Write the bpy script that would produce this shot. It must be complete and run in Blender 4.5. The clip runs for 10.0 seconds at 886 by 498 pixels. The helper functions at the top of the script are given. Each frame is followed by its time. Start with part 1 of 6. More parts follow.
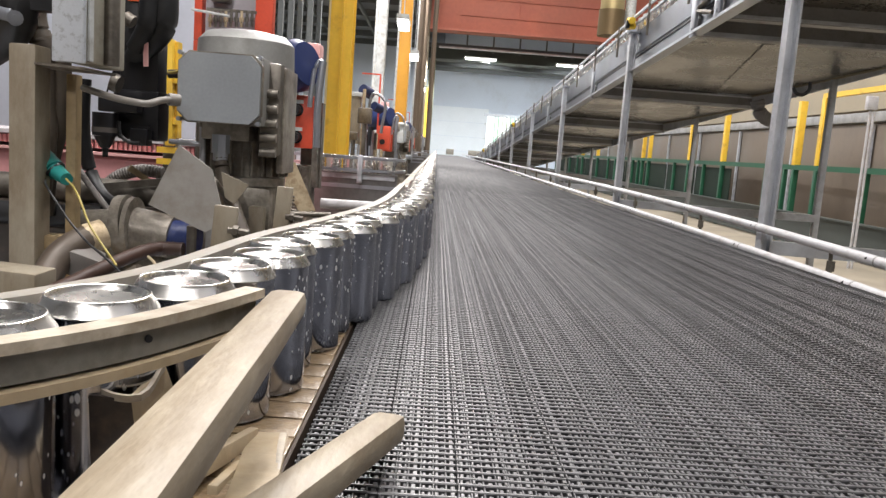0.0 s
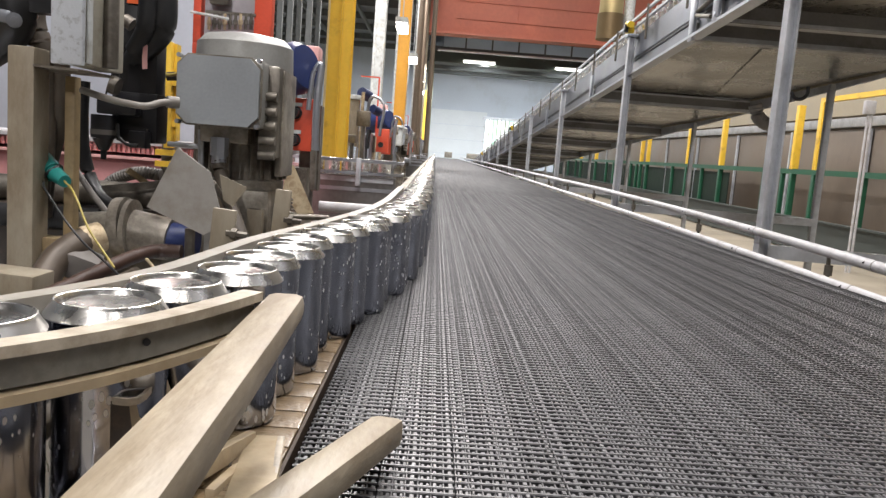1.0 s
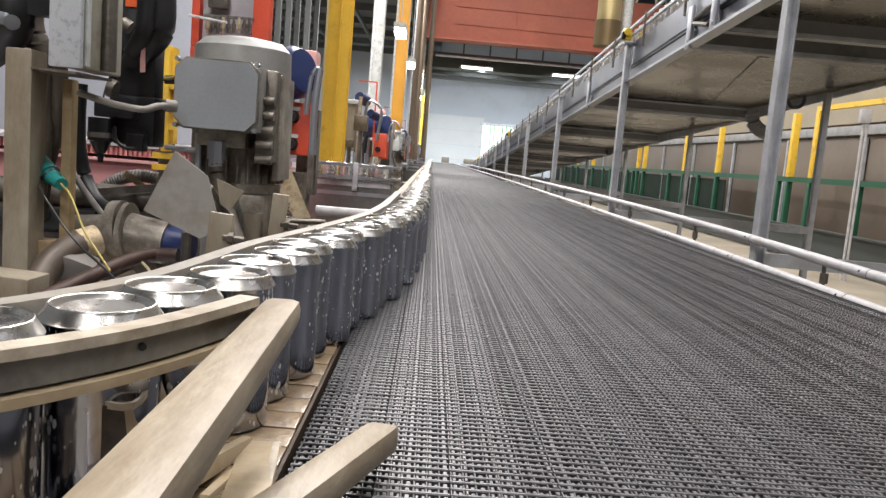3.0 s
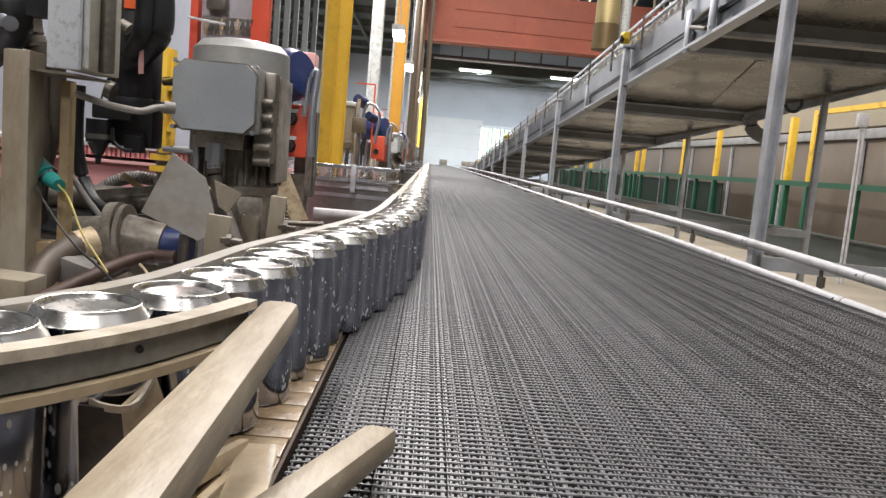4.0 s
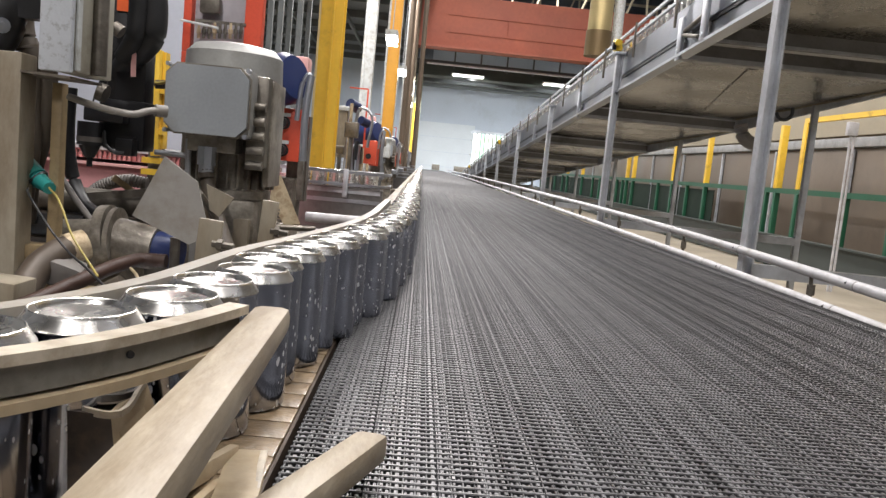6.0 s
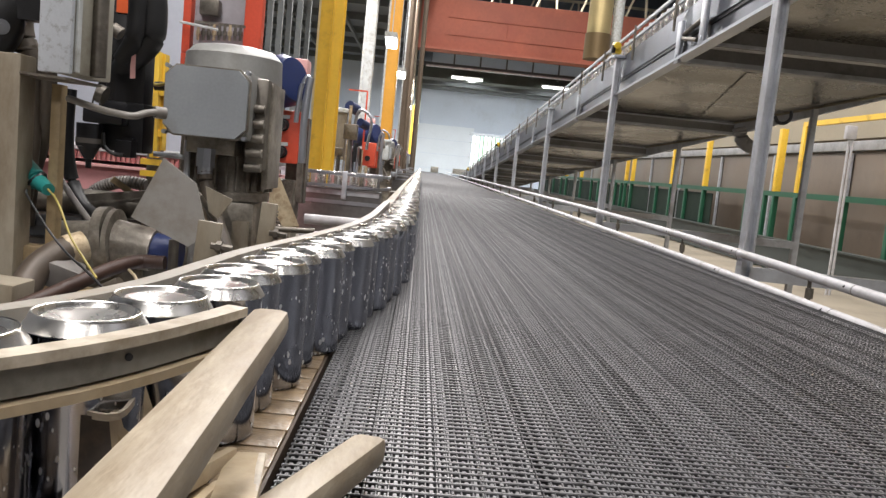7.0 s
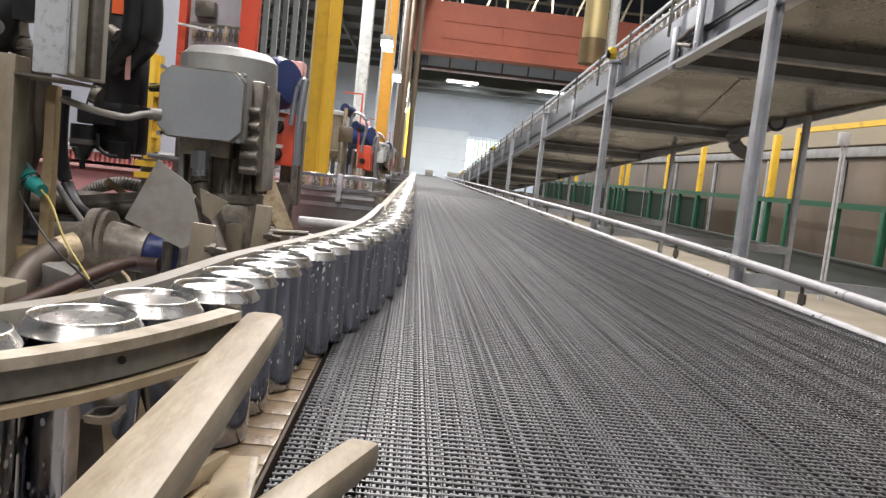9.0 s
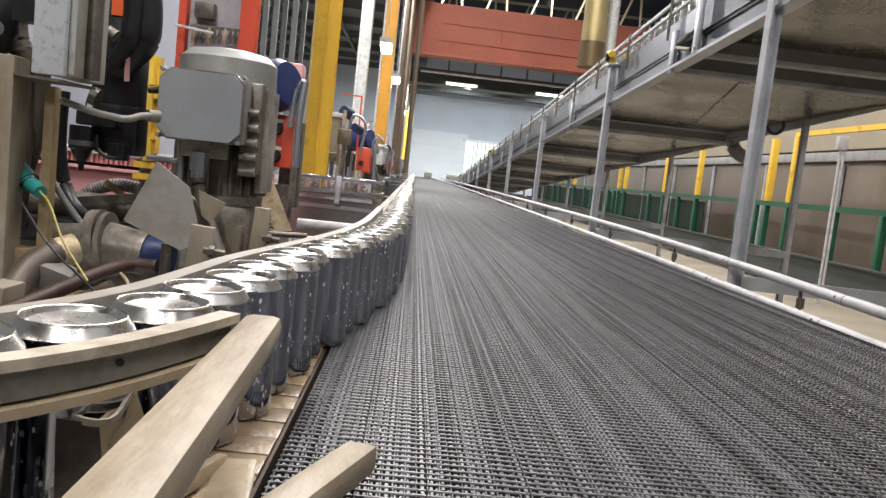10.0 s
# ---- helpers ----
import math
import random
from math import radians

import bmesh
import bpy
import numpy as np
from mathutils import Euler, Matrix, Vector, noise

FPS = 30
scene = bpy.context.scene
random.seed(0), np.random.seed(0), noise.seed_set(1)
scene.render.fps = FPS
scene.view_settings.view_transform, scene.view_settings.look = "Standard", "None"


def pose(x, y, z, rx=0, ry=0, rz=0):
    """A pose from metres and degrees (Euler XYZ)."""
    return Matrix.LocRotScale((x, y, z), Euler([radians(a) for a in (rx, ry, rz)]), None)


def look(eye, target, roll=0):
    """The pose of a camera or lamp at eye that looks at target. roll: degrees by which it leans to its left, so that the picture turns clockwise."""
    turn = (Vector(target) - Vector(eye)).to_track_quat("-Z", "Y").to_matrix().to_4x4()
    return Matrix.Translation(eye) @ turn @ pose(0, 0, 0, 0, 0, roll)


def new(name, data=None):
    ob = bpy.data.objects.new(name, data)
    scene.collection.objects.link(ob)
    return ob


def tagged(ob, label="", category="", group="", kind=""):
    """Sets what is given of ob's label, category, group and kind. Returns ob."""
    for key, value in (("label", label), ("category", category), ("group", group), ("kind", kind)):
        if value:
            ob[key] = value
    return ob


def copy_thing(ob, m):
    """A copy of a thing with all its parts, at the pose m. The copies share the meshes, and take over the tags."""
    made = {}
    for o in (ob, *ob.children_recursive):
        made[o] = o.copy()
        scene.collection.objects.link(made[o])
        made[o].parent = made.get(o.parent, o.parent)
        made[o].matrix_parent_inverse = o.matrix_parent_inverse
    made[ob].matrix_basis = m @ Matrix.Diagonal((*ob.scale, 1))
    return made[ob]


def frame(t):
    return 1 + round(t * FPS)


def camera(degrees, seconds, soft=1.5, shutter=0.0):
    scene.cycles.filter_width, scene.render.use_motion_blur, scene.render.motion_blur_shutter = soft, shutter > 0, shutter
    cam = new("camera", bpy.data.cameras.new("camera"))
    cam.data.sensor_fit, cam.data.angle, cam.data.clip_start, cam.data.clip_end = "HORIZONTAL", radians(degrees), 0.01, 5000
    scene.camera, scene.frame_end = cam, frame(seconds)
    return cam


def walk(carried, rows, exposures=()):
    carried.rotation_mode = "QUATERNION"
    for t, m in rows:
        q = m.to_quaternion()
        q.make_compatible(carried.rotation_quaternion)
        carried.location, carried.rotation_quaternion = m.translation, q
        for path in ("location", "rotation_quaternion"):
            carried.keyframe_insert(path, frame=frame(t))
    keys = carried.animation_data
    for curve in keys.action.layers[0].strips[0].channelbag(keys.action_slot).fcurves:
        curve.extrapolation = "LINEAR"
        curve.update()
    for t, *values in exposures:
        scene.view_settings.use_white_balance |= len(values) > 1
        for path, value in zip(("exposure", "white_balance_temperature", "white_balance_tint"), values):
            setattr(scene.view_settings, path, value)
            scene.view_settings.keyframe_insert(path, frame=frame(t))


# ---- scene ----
cam = camera(60.0, 10.0, soft=1.4)

# seconds, tilt down, lean, turn to the right (degrees)
VIEW = [(0, 7.409, 4.243, 1.010), (0.5, 7.269, 4.331, 1.077), (1, 7.178, 4.413, 1.129), (1.5, 7.090, 4.597, 1.203),
        (2, 6.987, 4.657, 1.245), (2.5, 6.883, 4.753, 1.300), (4, 6.596, 5.072, 1.534), (4.5, 6.480, 5.135, 1.655),
        (5, 6.347, 5.253, 1.899), (5.5, 6.253, 5.407, 2.035), (7, 5.997, 5.695, 2.200), (7.5, 5.899, 5.792, 2.254),
        (8, 5.849, 5.888, 2.449), (8.5, 5.801, 6.010, 2.562), (9, 5.716, 6.142, 2.617), (9.5, 5.631, 6.294, 2.666),
        (10, 5.524, 6.348, 2.707)]
EYE = Vector((0.0, 0.0, 0.221))


def eye_pose(t, tilt, lean, turn):
    a, b = radians(tilt), radians(turn)
    way = Vector((math.sin(b) * math.cos(a), math.cos(b) * math.cos(a), -math.sin(a)))
    eye = EYE + Vector((-0.0003 * t, 0, 0.0005 * t))
    return look(eye, eye + way, lean)


walk(cam, [(v[0], eye_pose(*v)) for v in VIEW], [(0, 0.54), (1, 0.48), (2.5, 0.44), (5, 0.42), (10, 0.40)])

# ---- world and light ----
world = bpy.data.worlds.new("world")
scene.world = world
world.use_nodes = True
wn = world.node_tree
sky = wn.nodes.new("ShaderNodeTexSky")
sky.sky_type, sky.sun_disc = "NISHITA", False
sky.sun_elevation, sky.sun_rotation = radians(40), radians(200)
wn.links.new(sky.outputs[0], wn.nodes["Background"].inputs[0])
wn.nodes["Background"].inputs[1].default_value = 0.12


def area(name, m, w, h, power, color=(1, 0.96, 0.9)):
    d = bpy.data.lights.new(name, "AREA")
    d.shape, d.size, d.size_y, d.energy, d.color = "RECTANGLE", w, h, power, color
    ob = new(name, d)
    ob.matrix_world = m
    return ob


CEIL = 8.5
HALL_LAMPS = [(x, y) for y in (-5, 1, 7, 13, 20, 28) for x in (0.62, 4.3)]
for lx, ly in HALL_LAMPS:
    area("hall_light", pose(lx, ly, CEIL - 0.62), 1.1, 2.6, (100 if ly < 0 else 175 if ly < 5 else 330) * (1.0 if lx < 2 else 1.25 if ly == 1 else 0.5), (1, 0.962, 0.955))
# lamps hung over the machine row, and those under the far mezzanine
ROW_LAMPS = [(-0.86, y, 3.25) for y in (-4, 0.5, 5.5, 12)]
for lx, ly, lz in ROW_LAMPS:
    area("row_light", pose(lx, ly, lz - 0.05), 0.3, 1.25, 112 if ly < 0 else 62 if ly < 2 else 135, (1, 0.962, 0.955))
FAR_LAMPS = [(x, y) for y in (20, 26, 33, 40) for x in (-0.9, -5.5)]
for lx, ly in FAR_LAMPS:
    area("row_light", pose(lx, ly, 3.1 if lx > -2 else 5.3), 0.3, 1.25, 150, (0.95, 0.98, 1))
for lx, ly in ((2.0, 36), (6.5, 36)):
    area("mezzanine_light", pose(lx, ly, 4.0, 48), 0.3, 1.3, 215, (0.93, 0.97, 1)).data.spread = radians(115)

# ---- materials ----


def mat(name, color, rough=0.5, metal=0.0, var=0.15, scale=8.0, fine=90.0, bump=0.15, dirt=None, dirt_amount=0.5,
        dirt_scale=4.0, coat=0.0, random_tone=0.0, dirt_max=0.75, stretch=(1, 1, 1), rough_var=0.15, emit=0.0, spec=0.5):
    """A surface with broad tone changes, fine grain, optional grime patches, and relief."""
    m = bpy.data.materials.new(name)
    m.use_nodes = True
    nt = m.node_tree
    n, l = nt.nodes, nt.links
    b = n["Principled BSDF"]
    tc = n.new("ShaderNodeTexCoord")
    mp = n.new("ShaderNodeMapping")
    mp.inputs["Scale"].default_value = stretch
    l.new(tc.outputs["Object"], mp.inputs[0])
    n1 = n.new("ShaderNodeTexNoise")
    n1.inputs["Scale"].default_value, n1.inputs["Detail"].default_value = scale, 5
    n2 = n.new("ShaderNodeTexNoise")
    n2.inputs["Scale"].default_value, n2.inputs["Detail"].default_value = fine, 3
    l.new(mp.outputs[0], n1.inputs[0])
    l.new(mp.outputs[0], n2.inputs[0])
    mix = n.new("ShaderNodeMath")
    mix.operation = "MULTIPLY_ADD"
    l.new(n2.outputs[0], mix.inputs[0])
    mix.inputs[1].default_value = 0.45
    l.new(n1.outputs[0], mix.inputs[2])
    rng = n.new("ShaderNodeMapRange")
    rng.inputs["From Min"].default_value, rng.inputs["From Max"].default_value = 0.45, 1.0
    rng.inputs["To Min"].default_value, rng.inputs["To Max"].default_value = 1 - var, 1 + var
    l.new(mix.outputs[0], rng.inputs[0])
    last = rng.outputs[0]
    if random_tone:
        oi = n.new("ShaderNodeObjectInfo")
        rr = n.new("ShaderNodeMapRange")
        rr.inputs["To Min"].default_value, rr.inputs["To Max"].default_value = 1 - random_tone, 1 + random_tone
        l.new(oi.outputs["Random"], rr.inputs[0])
        mm = n.new("ShaderNodeMath")
        mm.operation = "MULTIPLY"
        l.new(last, mm.inputs[0])
        l.new(rr.outputs[0], mm.inputs[1])
        last = mm.outputs[0]
    tint = n.new("ShaderNodeVectorMath")
    tint.operation = "SCALE"
    tint.inputs[0].default_value = color[:3]
    l.new(last, tint.inputs["Scale"])
    out = tint.outputs[0]
    if dirt:
        n3 = n.new("ShaderNodeTexNoise")
        n3.inputs["Scale"].default_value, n3.inputs["Detail"].default_value = dirt_scale, 8
        n3.inputs["Roughness"].default_value = 0.7
        l.new(mp.outputs[0], n3.inputs[0])
        r3 = n.new("ShaderNodeMapRange")
        r3.inputs["From Min"].default_value, r3.inputs["From Max"].default_value = 0.62 - 0.3 * dirt_amount, dirt_max
        l.new(n3.outputs[0], r3.inputs[0])
        mc = n.new("ShaderNodeMix")
        mc.data_type = "RGBA"
        l.new(r3.outputs[0], mc.inputs[0])
        l.new(out, mc.inputs[6])
        mc.inputs[7].default_value = (*dirt[:3], 1)
        out = mc.outputs[2]
    l.new(out, b.inputs["Base Color"])
    ro = n.new("ShaderNodeMapRange")
    ro.inputs["From Min"].default_value, ro.inputs["From Max"].default_value = 0.4, 1.0
    ro.inputs["To Min"].default_value = max(0.02, rough - rough_var * rough)
    ro.inputs["To Max"].default_value = min(1, rough + rough_var)
    l.new(mix.outputs[0], ro.inputs[0])
    l.new(ro.outputs[0], b.inputs["Roughness"])
    b.inputs["Metallic"].default_value = metal
    b.inputs["Coat Weight"].default_value = coat
    b.inputs["Coat Roughness"].default_value = 0.16
    b.inputs["Specular IOR Level"].default_value = spec
    if bump:
        bp = n.new("ShaderNodeBump")
        bp.inputs["Strength"].default_value, bp.inputs["Distance"].default_value = bump, 0.004
        l.new(mix.outputs[0], bp.inputs["Height"])
        l.new(bp.outputs[0], b.inputs["Normal"])
    if emit:
        b.inputs["Emission Color"].default_value = (*color[:3], 1)
        b.inputs["Emission Strength"].default_value = emit
    return m


M = {
    "belt": mat("belt_plastic", (0.058, 0.057, 0.059), 0.33, 0, 0.95, 75, 190, 0.06, random_tone=0.15, stretch=(1, 0.02, 1), spec=0.85),
    # near-black: the shade seen through the belt's slots, put into colour
    "belt_shade": mat("belt_underlay", (0.008, 0.008, 0.009), 0.7, 0, 0.3, 10, 120, spec=0.2),
    "slat": mat("tan_slat", (0.28, 0.20, 0.115), 0.26, 0, 0.35, 25, 200, 0.45, dirt=(0.10, 0.065, 0.032), dirt_amount=0.85, dirt_scale=34, random_tone=0.2, coat=0.5),
    "steel": mat("brushed_steel", (0.44, 0.46, 0.50), 0.33, 1.0, 0.18, 6, 140, 0.08, stretch=(1, 1, 0.2)),
    "galv": mat("galvanised_steel", (0.56, 0.58, 0.61), 0.42, 0.45, 0.22, 9, 60, 0.1, dirt=(0.25, 0.25, 0.25), dirt_amount=0.3),
    "dark_steel": mat("grimy_steel", (0.22, 0.20, 0.17), 0.4, 0.7, 0.3, 12, 90, 0.2, dirt=(0.06, 0.05, 0.04), dirt_amount=0.7, dirt_scale=14),
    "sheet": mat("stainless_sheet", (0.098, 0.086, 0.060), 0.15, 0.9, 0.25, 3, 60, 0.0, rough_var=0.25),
    "white_tube": mat("white_plastic_tube", (0.54, 0.53, 0.54), 0.45, 0, 0.1, 10, 90, 0.08, dirt=(0.32, 0.30, 0.28), dirt_amount=0.5, dirt_scale=12),
    "nylon": mat("aged_nylon", (0.40, 0.32, 0.21), 0.42, 0, 0.2, 16, 120, 0.12, dirt=(0.30, 0.22, 0.12), dirt_amount=0.5, dirt_scale=18),
    "nylon_dark": mat("dark_wear_strip", (0.15, 0.14, 0.13), 0.45, 0, 0.2, 16, 120, 0.1),
    "can": mat("can_body", (0.36, 0.38, 0.44), 0.06, 1.0, 0.15, 14, 90, 0.0),
    "can_end": mat("can_end", (0.82, 0.80, 0.76), 0.20, 1.0, 0.05, 20, 120, 0.02),
    "grey_paint": mat("grey_machine_paint", (0.30, 0.30, 0.285), 0.4, 0.3, 0.16, 10, 150, 0.1, dirt=(0.2, 0.19, 0.16), dirt_amount=0.45, dirt_scale=9),
    "light_grey": mat("pale_grey_enclosure", (0.55, 0.57, 0.56), 0.5, 0, 0.15, 12, 220, 0.15, dirt=(0.25, 0.22, 0.17), dirt_amount=0.5, dirt_scale=20),
    "beige_post": mat("beige_painted_steel", (0.27, 0.235, 0.175), 0.5, 0, 0.2, 7, 90, 0.15, dirt=(0.14, 0.095, 0.05), dirt_amount=0.6, dirt_max=0.7, dirt_scale=9, stretch=(1, 1, 0.35)),
    "mach_grey": mat("oily_grey_casting", (0.33, 0.30, 0.25), 0.38, 0.35, 0.4, 14, 120, 0.35, dirt=(0.07, 0.053, 0.038), dirt_amount=0.7, dirt_max=0.68, dirt_scale=13),
    "yellow": mat("yellow_paint", (0.90, 0.58, 0.06), 0.36, 0, 0.1, 4, 60, 0.08, dirt=(0.5, 0.28, 0.05), dirt_amount=0.2, dirt_scale=5),
    "orange": mat("amber_paint", (0.78, 0.38, 0.05), 0.45, 0, 0.1, 4, 60, 0.08),
    "red": mat("red_paint", (0.66, 0.085, 0.04), 0.42, 0, 0.12, 5, 80, 0.08, dirt=(0.25, 0.05, 0.03), dirt_amount=0.3),
    "red_beam": mat("red_oxide_cladding", (0.44, 0.135, 0.085), 0.6, 0, 0.2, 0.6, 9, 0.05, dirt=(0.38, 0.11, 0.075), dirt_amount=0.4, dirt_scale=0.7),
    "pink": mat("dusty_red_panel", (0.60, 0.28, 0.28), 0.55, 0, 0.12, 5, 80, 0.06),
    "blue": mat("blue_motor_paint", (0.012, 0.024, 0.095), 0.35, 0, 0.2, 9, 90, 0.1),
    "black": mat("black_rubber", (0.012, 0.012, 0.013), 0.4, 0, 0.3, 15, 120, 0.1),
    "black_gloss": mat("black_plastic", (0.012, 0.012, 0.014), 0.3, 0, 0.2, 15, 120, 0.05),
    "teal": mat("teal_plastic", (0.02, 0.22, 0.20), 0.35, 0, 0.12, 20, 90, 0.05),
    "cable_y": mat("yellow_green_wire", (0.36, 0.28, 0.07), 0.4, 0, 0.15, 20, 90, 0.03),
    "green": mat("green_railing_paint", (0.012, 0.088, 0.043), 0.4, 0, 0.15, 6, 80, 0.06),
    "hose": mat("grey_hose", (0.30, 0.29, 0.28), 0.4, 0.3, 0.15, 12, 90, 0.08),
    "brown_hose": mat("brown_hose", (0.05, 0.025, 0.017), 0.45, 0, 0.25, 25, 120, 0.2),
    "rust_steel": mat("rusty_steel", (0.55, 0.45, 0.30), 0.5, 0.4, 0.2, 14, 120, 0.15, dirt=(0.20, 0.10, 0.04), dirt_amount=0.6, dirt_scale=35),
    "concrete": mat("worn_concrete_floor", (0.33, 0.285, 0.215), 0.42, 0, 0.2, 1.2, 30, 0.1, dirt=(0.2, 0.17, 0.13), dirt_amount=0.5, dirt_scale=1.5),
    "wall": mat("pale_wall_paint", (0.62, 0.68, 0.77), 0.65, 0, 0.06, 0.5, 12, 0.03, dirt=(0.5, 0.53, 0.57), dirt_amount=0.3, dirt_scale=0.4),
    "dark_wall": mat("unseen_dark_wall", (0.10, 0.10, 0.11), 0.6, 0, 0.2, 0.6, 12, 0.05),
    "ceiling": mat("dark_ceiling_deck", (0.13, 0.14, 0.16), 0.7, 0, 0.2, 0.5, 12, 0.05),
    "truss": mat("truss_steel", (0.13, 0.14, 0.14), 0.55, 0.4, 0.2, 3, 40, 0.05),
    "cream_truss": mat("cream_painted_steel", (0.62, 0.56, 0.40), 0.5, 0, 0.15, 3, 40, 0.05),
    "brown_panel": mat("brown_coated_panel", (0.205, 0.162, 0.125), 0.36, 0.35, 0.12, 1.4, 40, 0.05, dirt=(0.17, 0.13, 0.10), dirt_amount=0.4, dirt_scale=2, random_tone=0.06),
    "brass": mat("tarnished_duct", (0.50, 0.40, 0.20), 0.4, 0.7, 0.15, 2, 30, 0.05),
    "brass_dark": mat("dark_duct_collar", (0.20, 0.14, 0.07), 0.45, 0.6, 0.15, 2, 30, 0.05),
    "tube_light": mat("lit_fluorescent", (1.0, 0.98, 0.94), 0.5, 0, 0.02, 5, 30, 0, emit=9.0),
    "daylight": mat("daylit_opening", (0.93, 1.0, 0.98), 0.6, 0, 0.1, 1, 10, 0, emit=1.25),
}

# ---- mesh helpers ----


class Form:
    """Collects shapes into one bmesh."""

    def __init__(self):
        self.bm = bmesh.new()

    def box(self, c, s, turn=(0, 0, 0), bevel=0.0):
        m = pose(*c, *turn) @ Matrix.Diagonal((*s, 1))
        made = bmesh.ops.create_cube(self.bm, size=1, matrix=m)["verts"]
        if bevel:
            edges = list({e for v in made for e in v.link_edges})
            bmesh.ops.bevel(self.bm, geom=edges, offset=bevel, segments=2, affect="EDGES", profile=0.6)
        return self

    def rod(self, a, b, r, seg=12, r2=None):
        a, b = Vector(a), Vector(b)
        d = b - a
        m = Matrix.Translation((a + b) / 2) @ d.to_track_quat("Z", "Y").to_matrix().to_4x4()
        bmesh.ops.create_cone(self.bm, cap_ends=True, segments=seg, radius1=r, radius2=r if r2 is None else r2, depth=d.length, matrix=m)
        return self

    def bar(self, a, b, w, h, up=(0, 0, 1), bevel=0.0):
        """A bar of rectangular section from a to b; h along up."""
        a, b, up = Vector(a), Vector(b), Vector(up)
        z = (b - a).normalized()
        x = up.cross(z).normalized()
        y = z.cross(x)
        rot = Matrix((x, y, z)).transposed().to_4x4()
        m = Matrix.Translation((a + b) / 2) @ rot @ Matrix.Diagonal((w, h, (b - a).length, 1))
        made = bmesh.ops.create_cube(self.bm, size=1, matrix=m)["verts"]
        if bevel:
            edges = list({e for v in made for e in v.link_edges})
            bmesh.ops.bevel(self.bm, geom=edges, offset=bevel, segments=2, affect="EDGES", profile=0.6)
        return self

    def sweep(self, pts, r, seg=10, ribs=0.0, section=None):
        """A tube, or a strip of the given section (pairs: sideways, up), along a line of points."""
        pts = [Vector(p) for p in pts]
        rings = []
        for i, p in enumerate(pts):
            d = (pts[min(i + 1, len(pts) - 1)] - pts[max(i - 1, 0)]).normalized()
            ref = Vector((0, 0, 1)) if abs(d.z) < 0.93 else Vector((0, 1, 0))
            x = d.cross(ref).normalized()
            y = x.cross(d)
            if section:
                rings.append([self.bm.verts.new(p + x * u + y * v) for u, v in section])
            else:
                rr = r * (1 + (ribs if i % 2 else 0))
                rings.append([self.bm.verts.new(p + x * rr * math.cos(k * math.tau / seg) + y * rr * math.sin(k * math.tau / seg)) for k in range(seg)])
        n = len(rings[0])
        for a, b in zip(rings, rings[1:]):
            for k in range(n):
                self.bm.faces.new((a[k], a[(k + 1) % n], b[(k + 1) % n], b[k]))
        self.bm.faces.new(rings[0][::-1])
        self.bm.faces.new(rings[-1])
        return self

    def lathe(self, profile, seg=28, m=Matrix()):
        """Profile of (radius, height) turned round z; closed at both ends on the axis."""
        rings = []
        for r, z in profile:
            if r < 1e-6:
                rings.append([self.bm.verts.new(m @ Vector((0, 0, z)))])
            else:
                rings.append([self.bm.verts.new(m @ Vector((r * math.cos(k * math.tau / seg), r * math.sin(k * math.tau / seg), z))) for k in range(seg)])
        for a, b in zip(rings, rings[1:]):
            for k in range(seg):
                k2 = (k + 1) % seg
                if len(a) == 1 and len(b) > 1:
                    self.bm.faces.new((a[0], b[k2], b[k]))
                elif len(b) == 1 and len(a) > 1:
                    self.bm.faces.new((a[k], a[k2], b[0]))
                elif len(a) > 1:
                    self.bm.faces.new((a[k], a[k2], b[k2], b[k]))
        return self

    def plate(self, pts, thick, along=None):
        """A flat plate with the outline pts, given thickness along its normal or the way given."""
        vs = [Vector(p) for p in pts]
        nrm = Vector(along) if along else (vs[1] - vs[0]).cross(vs[2] - vs[1])
        off = nrm.normalized() * thick
        a = [self.bm.verts.new(v) for v in vs]
        b = [self.bm.verts.new(v + off) for v in vs]
        self.bm.faces.new(a[::-1])
        self.bm.faces.new(b)
        for i in range(len(a)):
            j = (i + 1) % len(a)
            self.bm.faces.new((a[i], a[j], b[j], b[i]))
        return self


def bend(pts, n=8):
    """A smooth line through the points."""
    p = [Vector(q) for q in pts]
    t = [0.0]
    for a, b in zip(p, p[1:]):
        t.append(t[-1] + (b - a).length)
    way = [(p[min(i + 1, len(p) - 1)] - p[max(i - 1, 0)]) / (t[min(i + 1, len(p) - 1)] - t[max(i - 1, 0)]) for i in range(len(p))]
    for i in range(1, len(p) - 1):
        d0, d1 = t[i] - t[i - 1], t[i + 1] - t[i]
        way[i] = ((p[i] - p[i - 1]) / d0 * d1 + (p[i + 1] - p[i]) / d1 * d0) / (d0 + d1)
    out = []
    for i in range(len(p) - 1):
        d = t[i + 1] - t[i]
        for k in range(n):
            u = k / n
            out.append(p[i] * (1 - 3 * u * u + 2 * u ** 3) + p[i + 1] * (3 * u * u - 2 * u ** 3) + way[i] * d * (u - 2 * u * u + u ** 3) + way[i + 1] * d * (u ** 3 - u * u))
    return out + [p[-1]]


def to_mesh(name, form, material, smooth=True):
    bm = form.bm
    bmesh.ops.recalc_face_normals(bm, faces=bm.faces[:])
    for f in bm.faces:
        f.smooth = smooth
    me = bpy.data.meshes.new(name)
    bm.to_mesh(me)
    bm.free()
    me.materials.append(material)
    if smooth:
        me.set_sharp_from_angle(angle=radians(38))
    return me


def part(name, form, material, parent=None, label="", smooth=True):
    ob = new(name, to_mesh(name, form, material, smooth))
    ob.parent = parent
    if label:
        tagged(ob, label)
    return ob


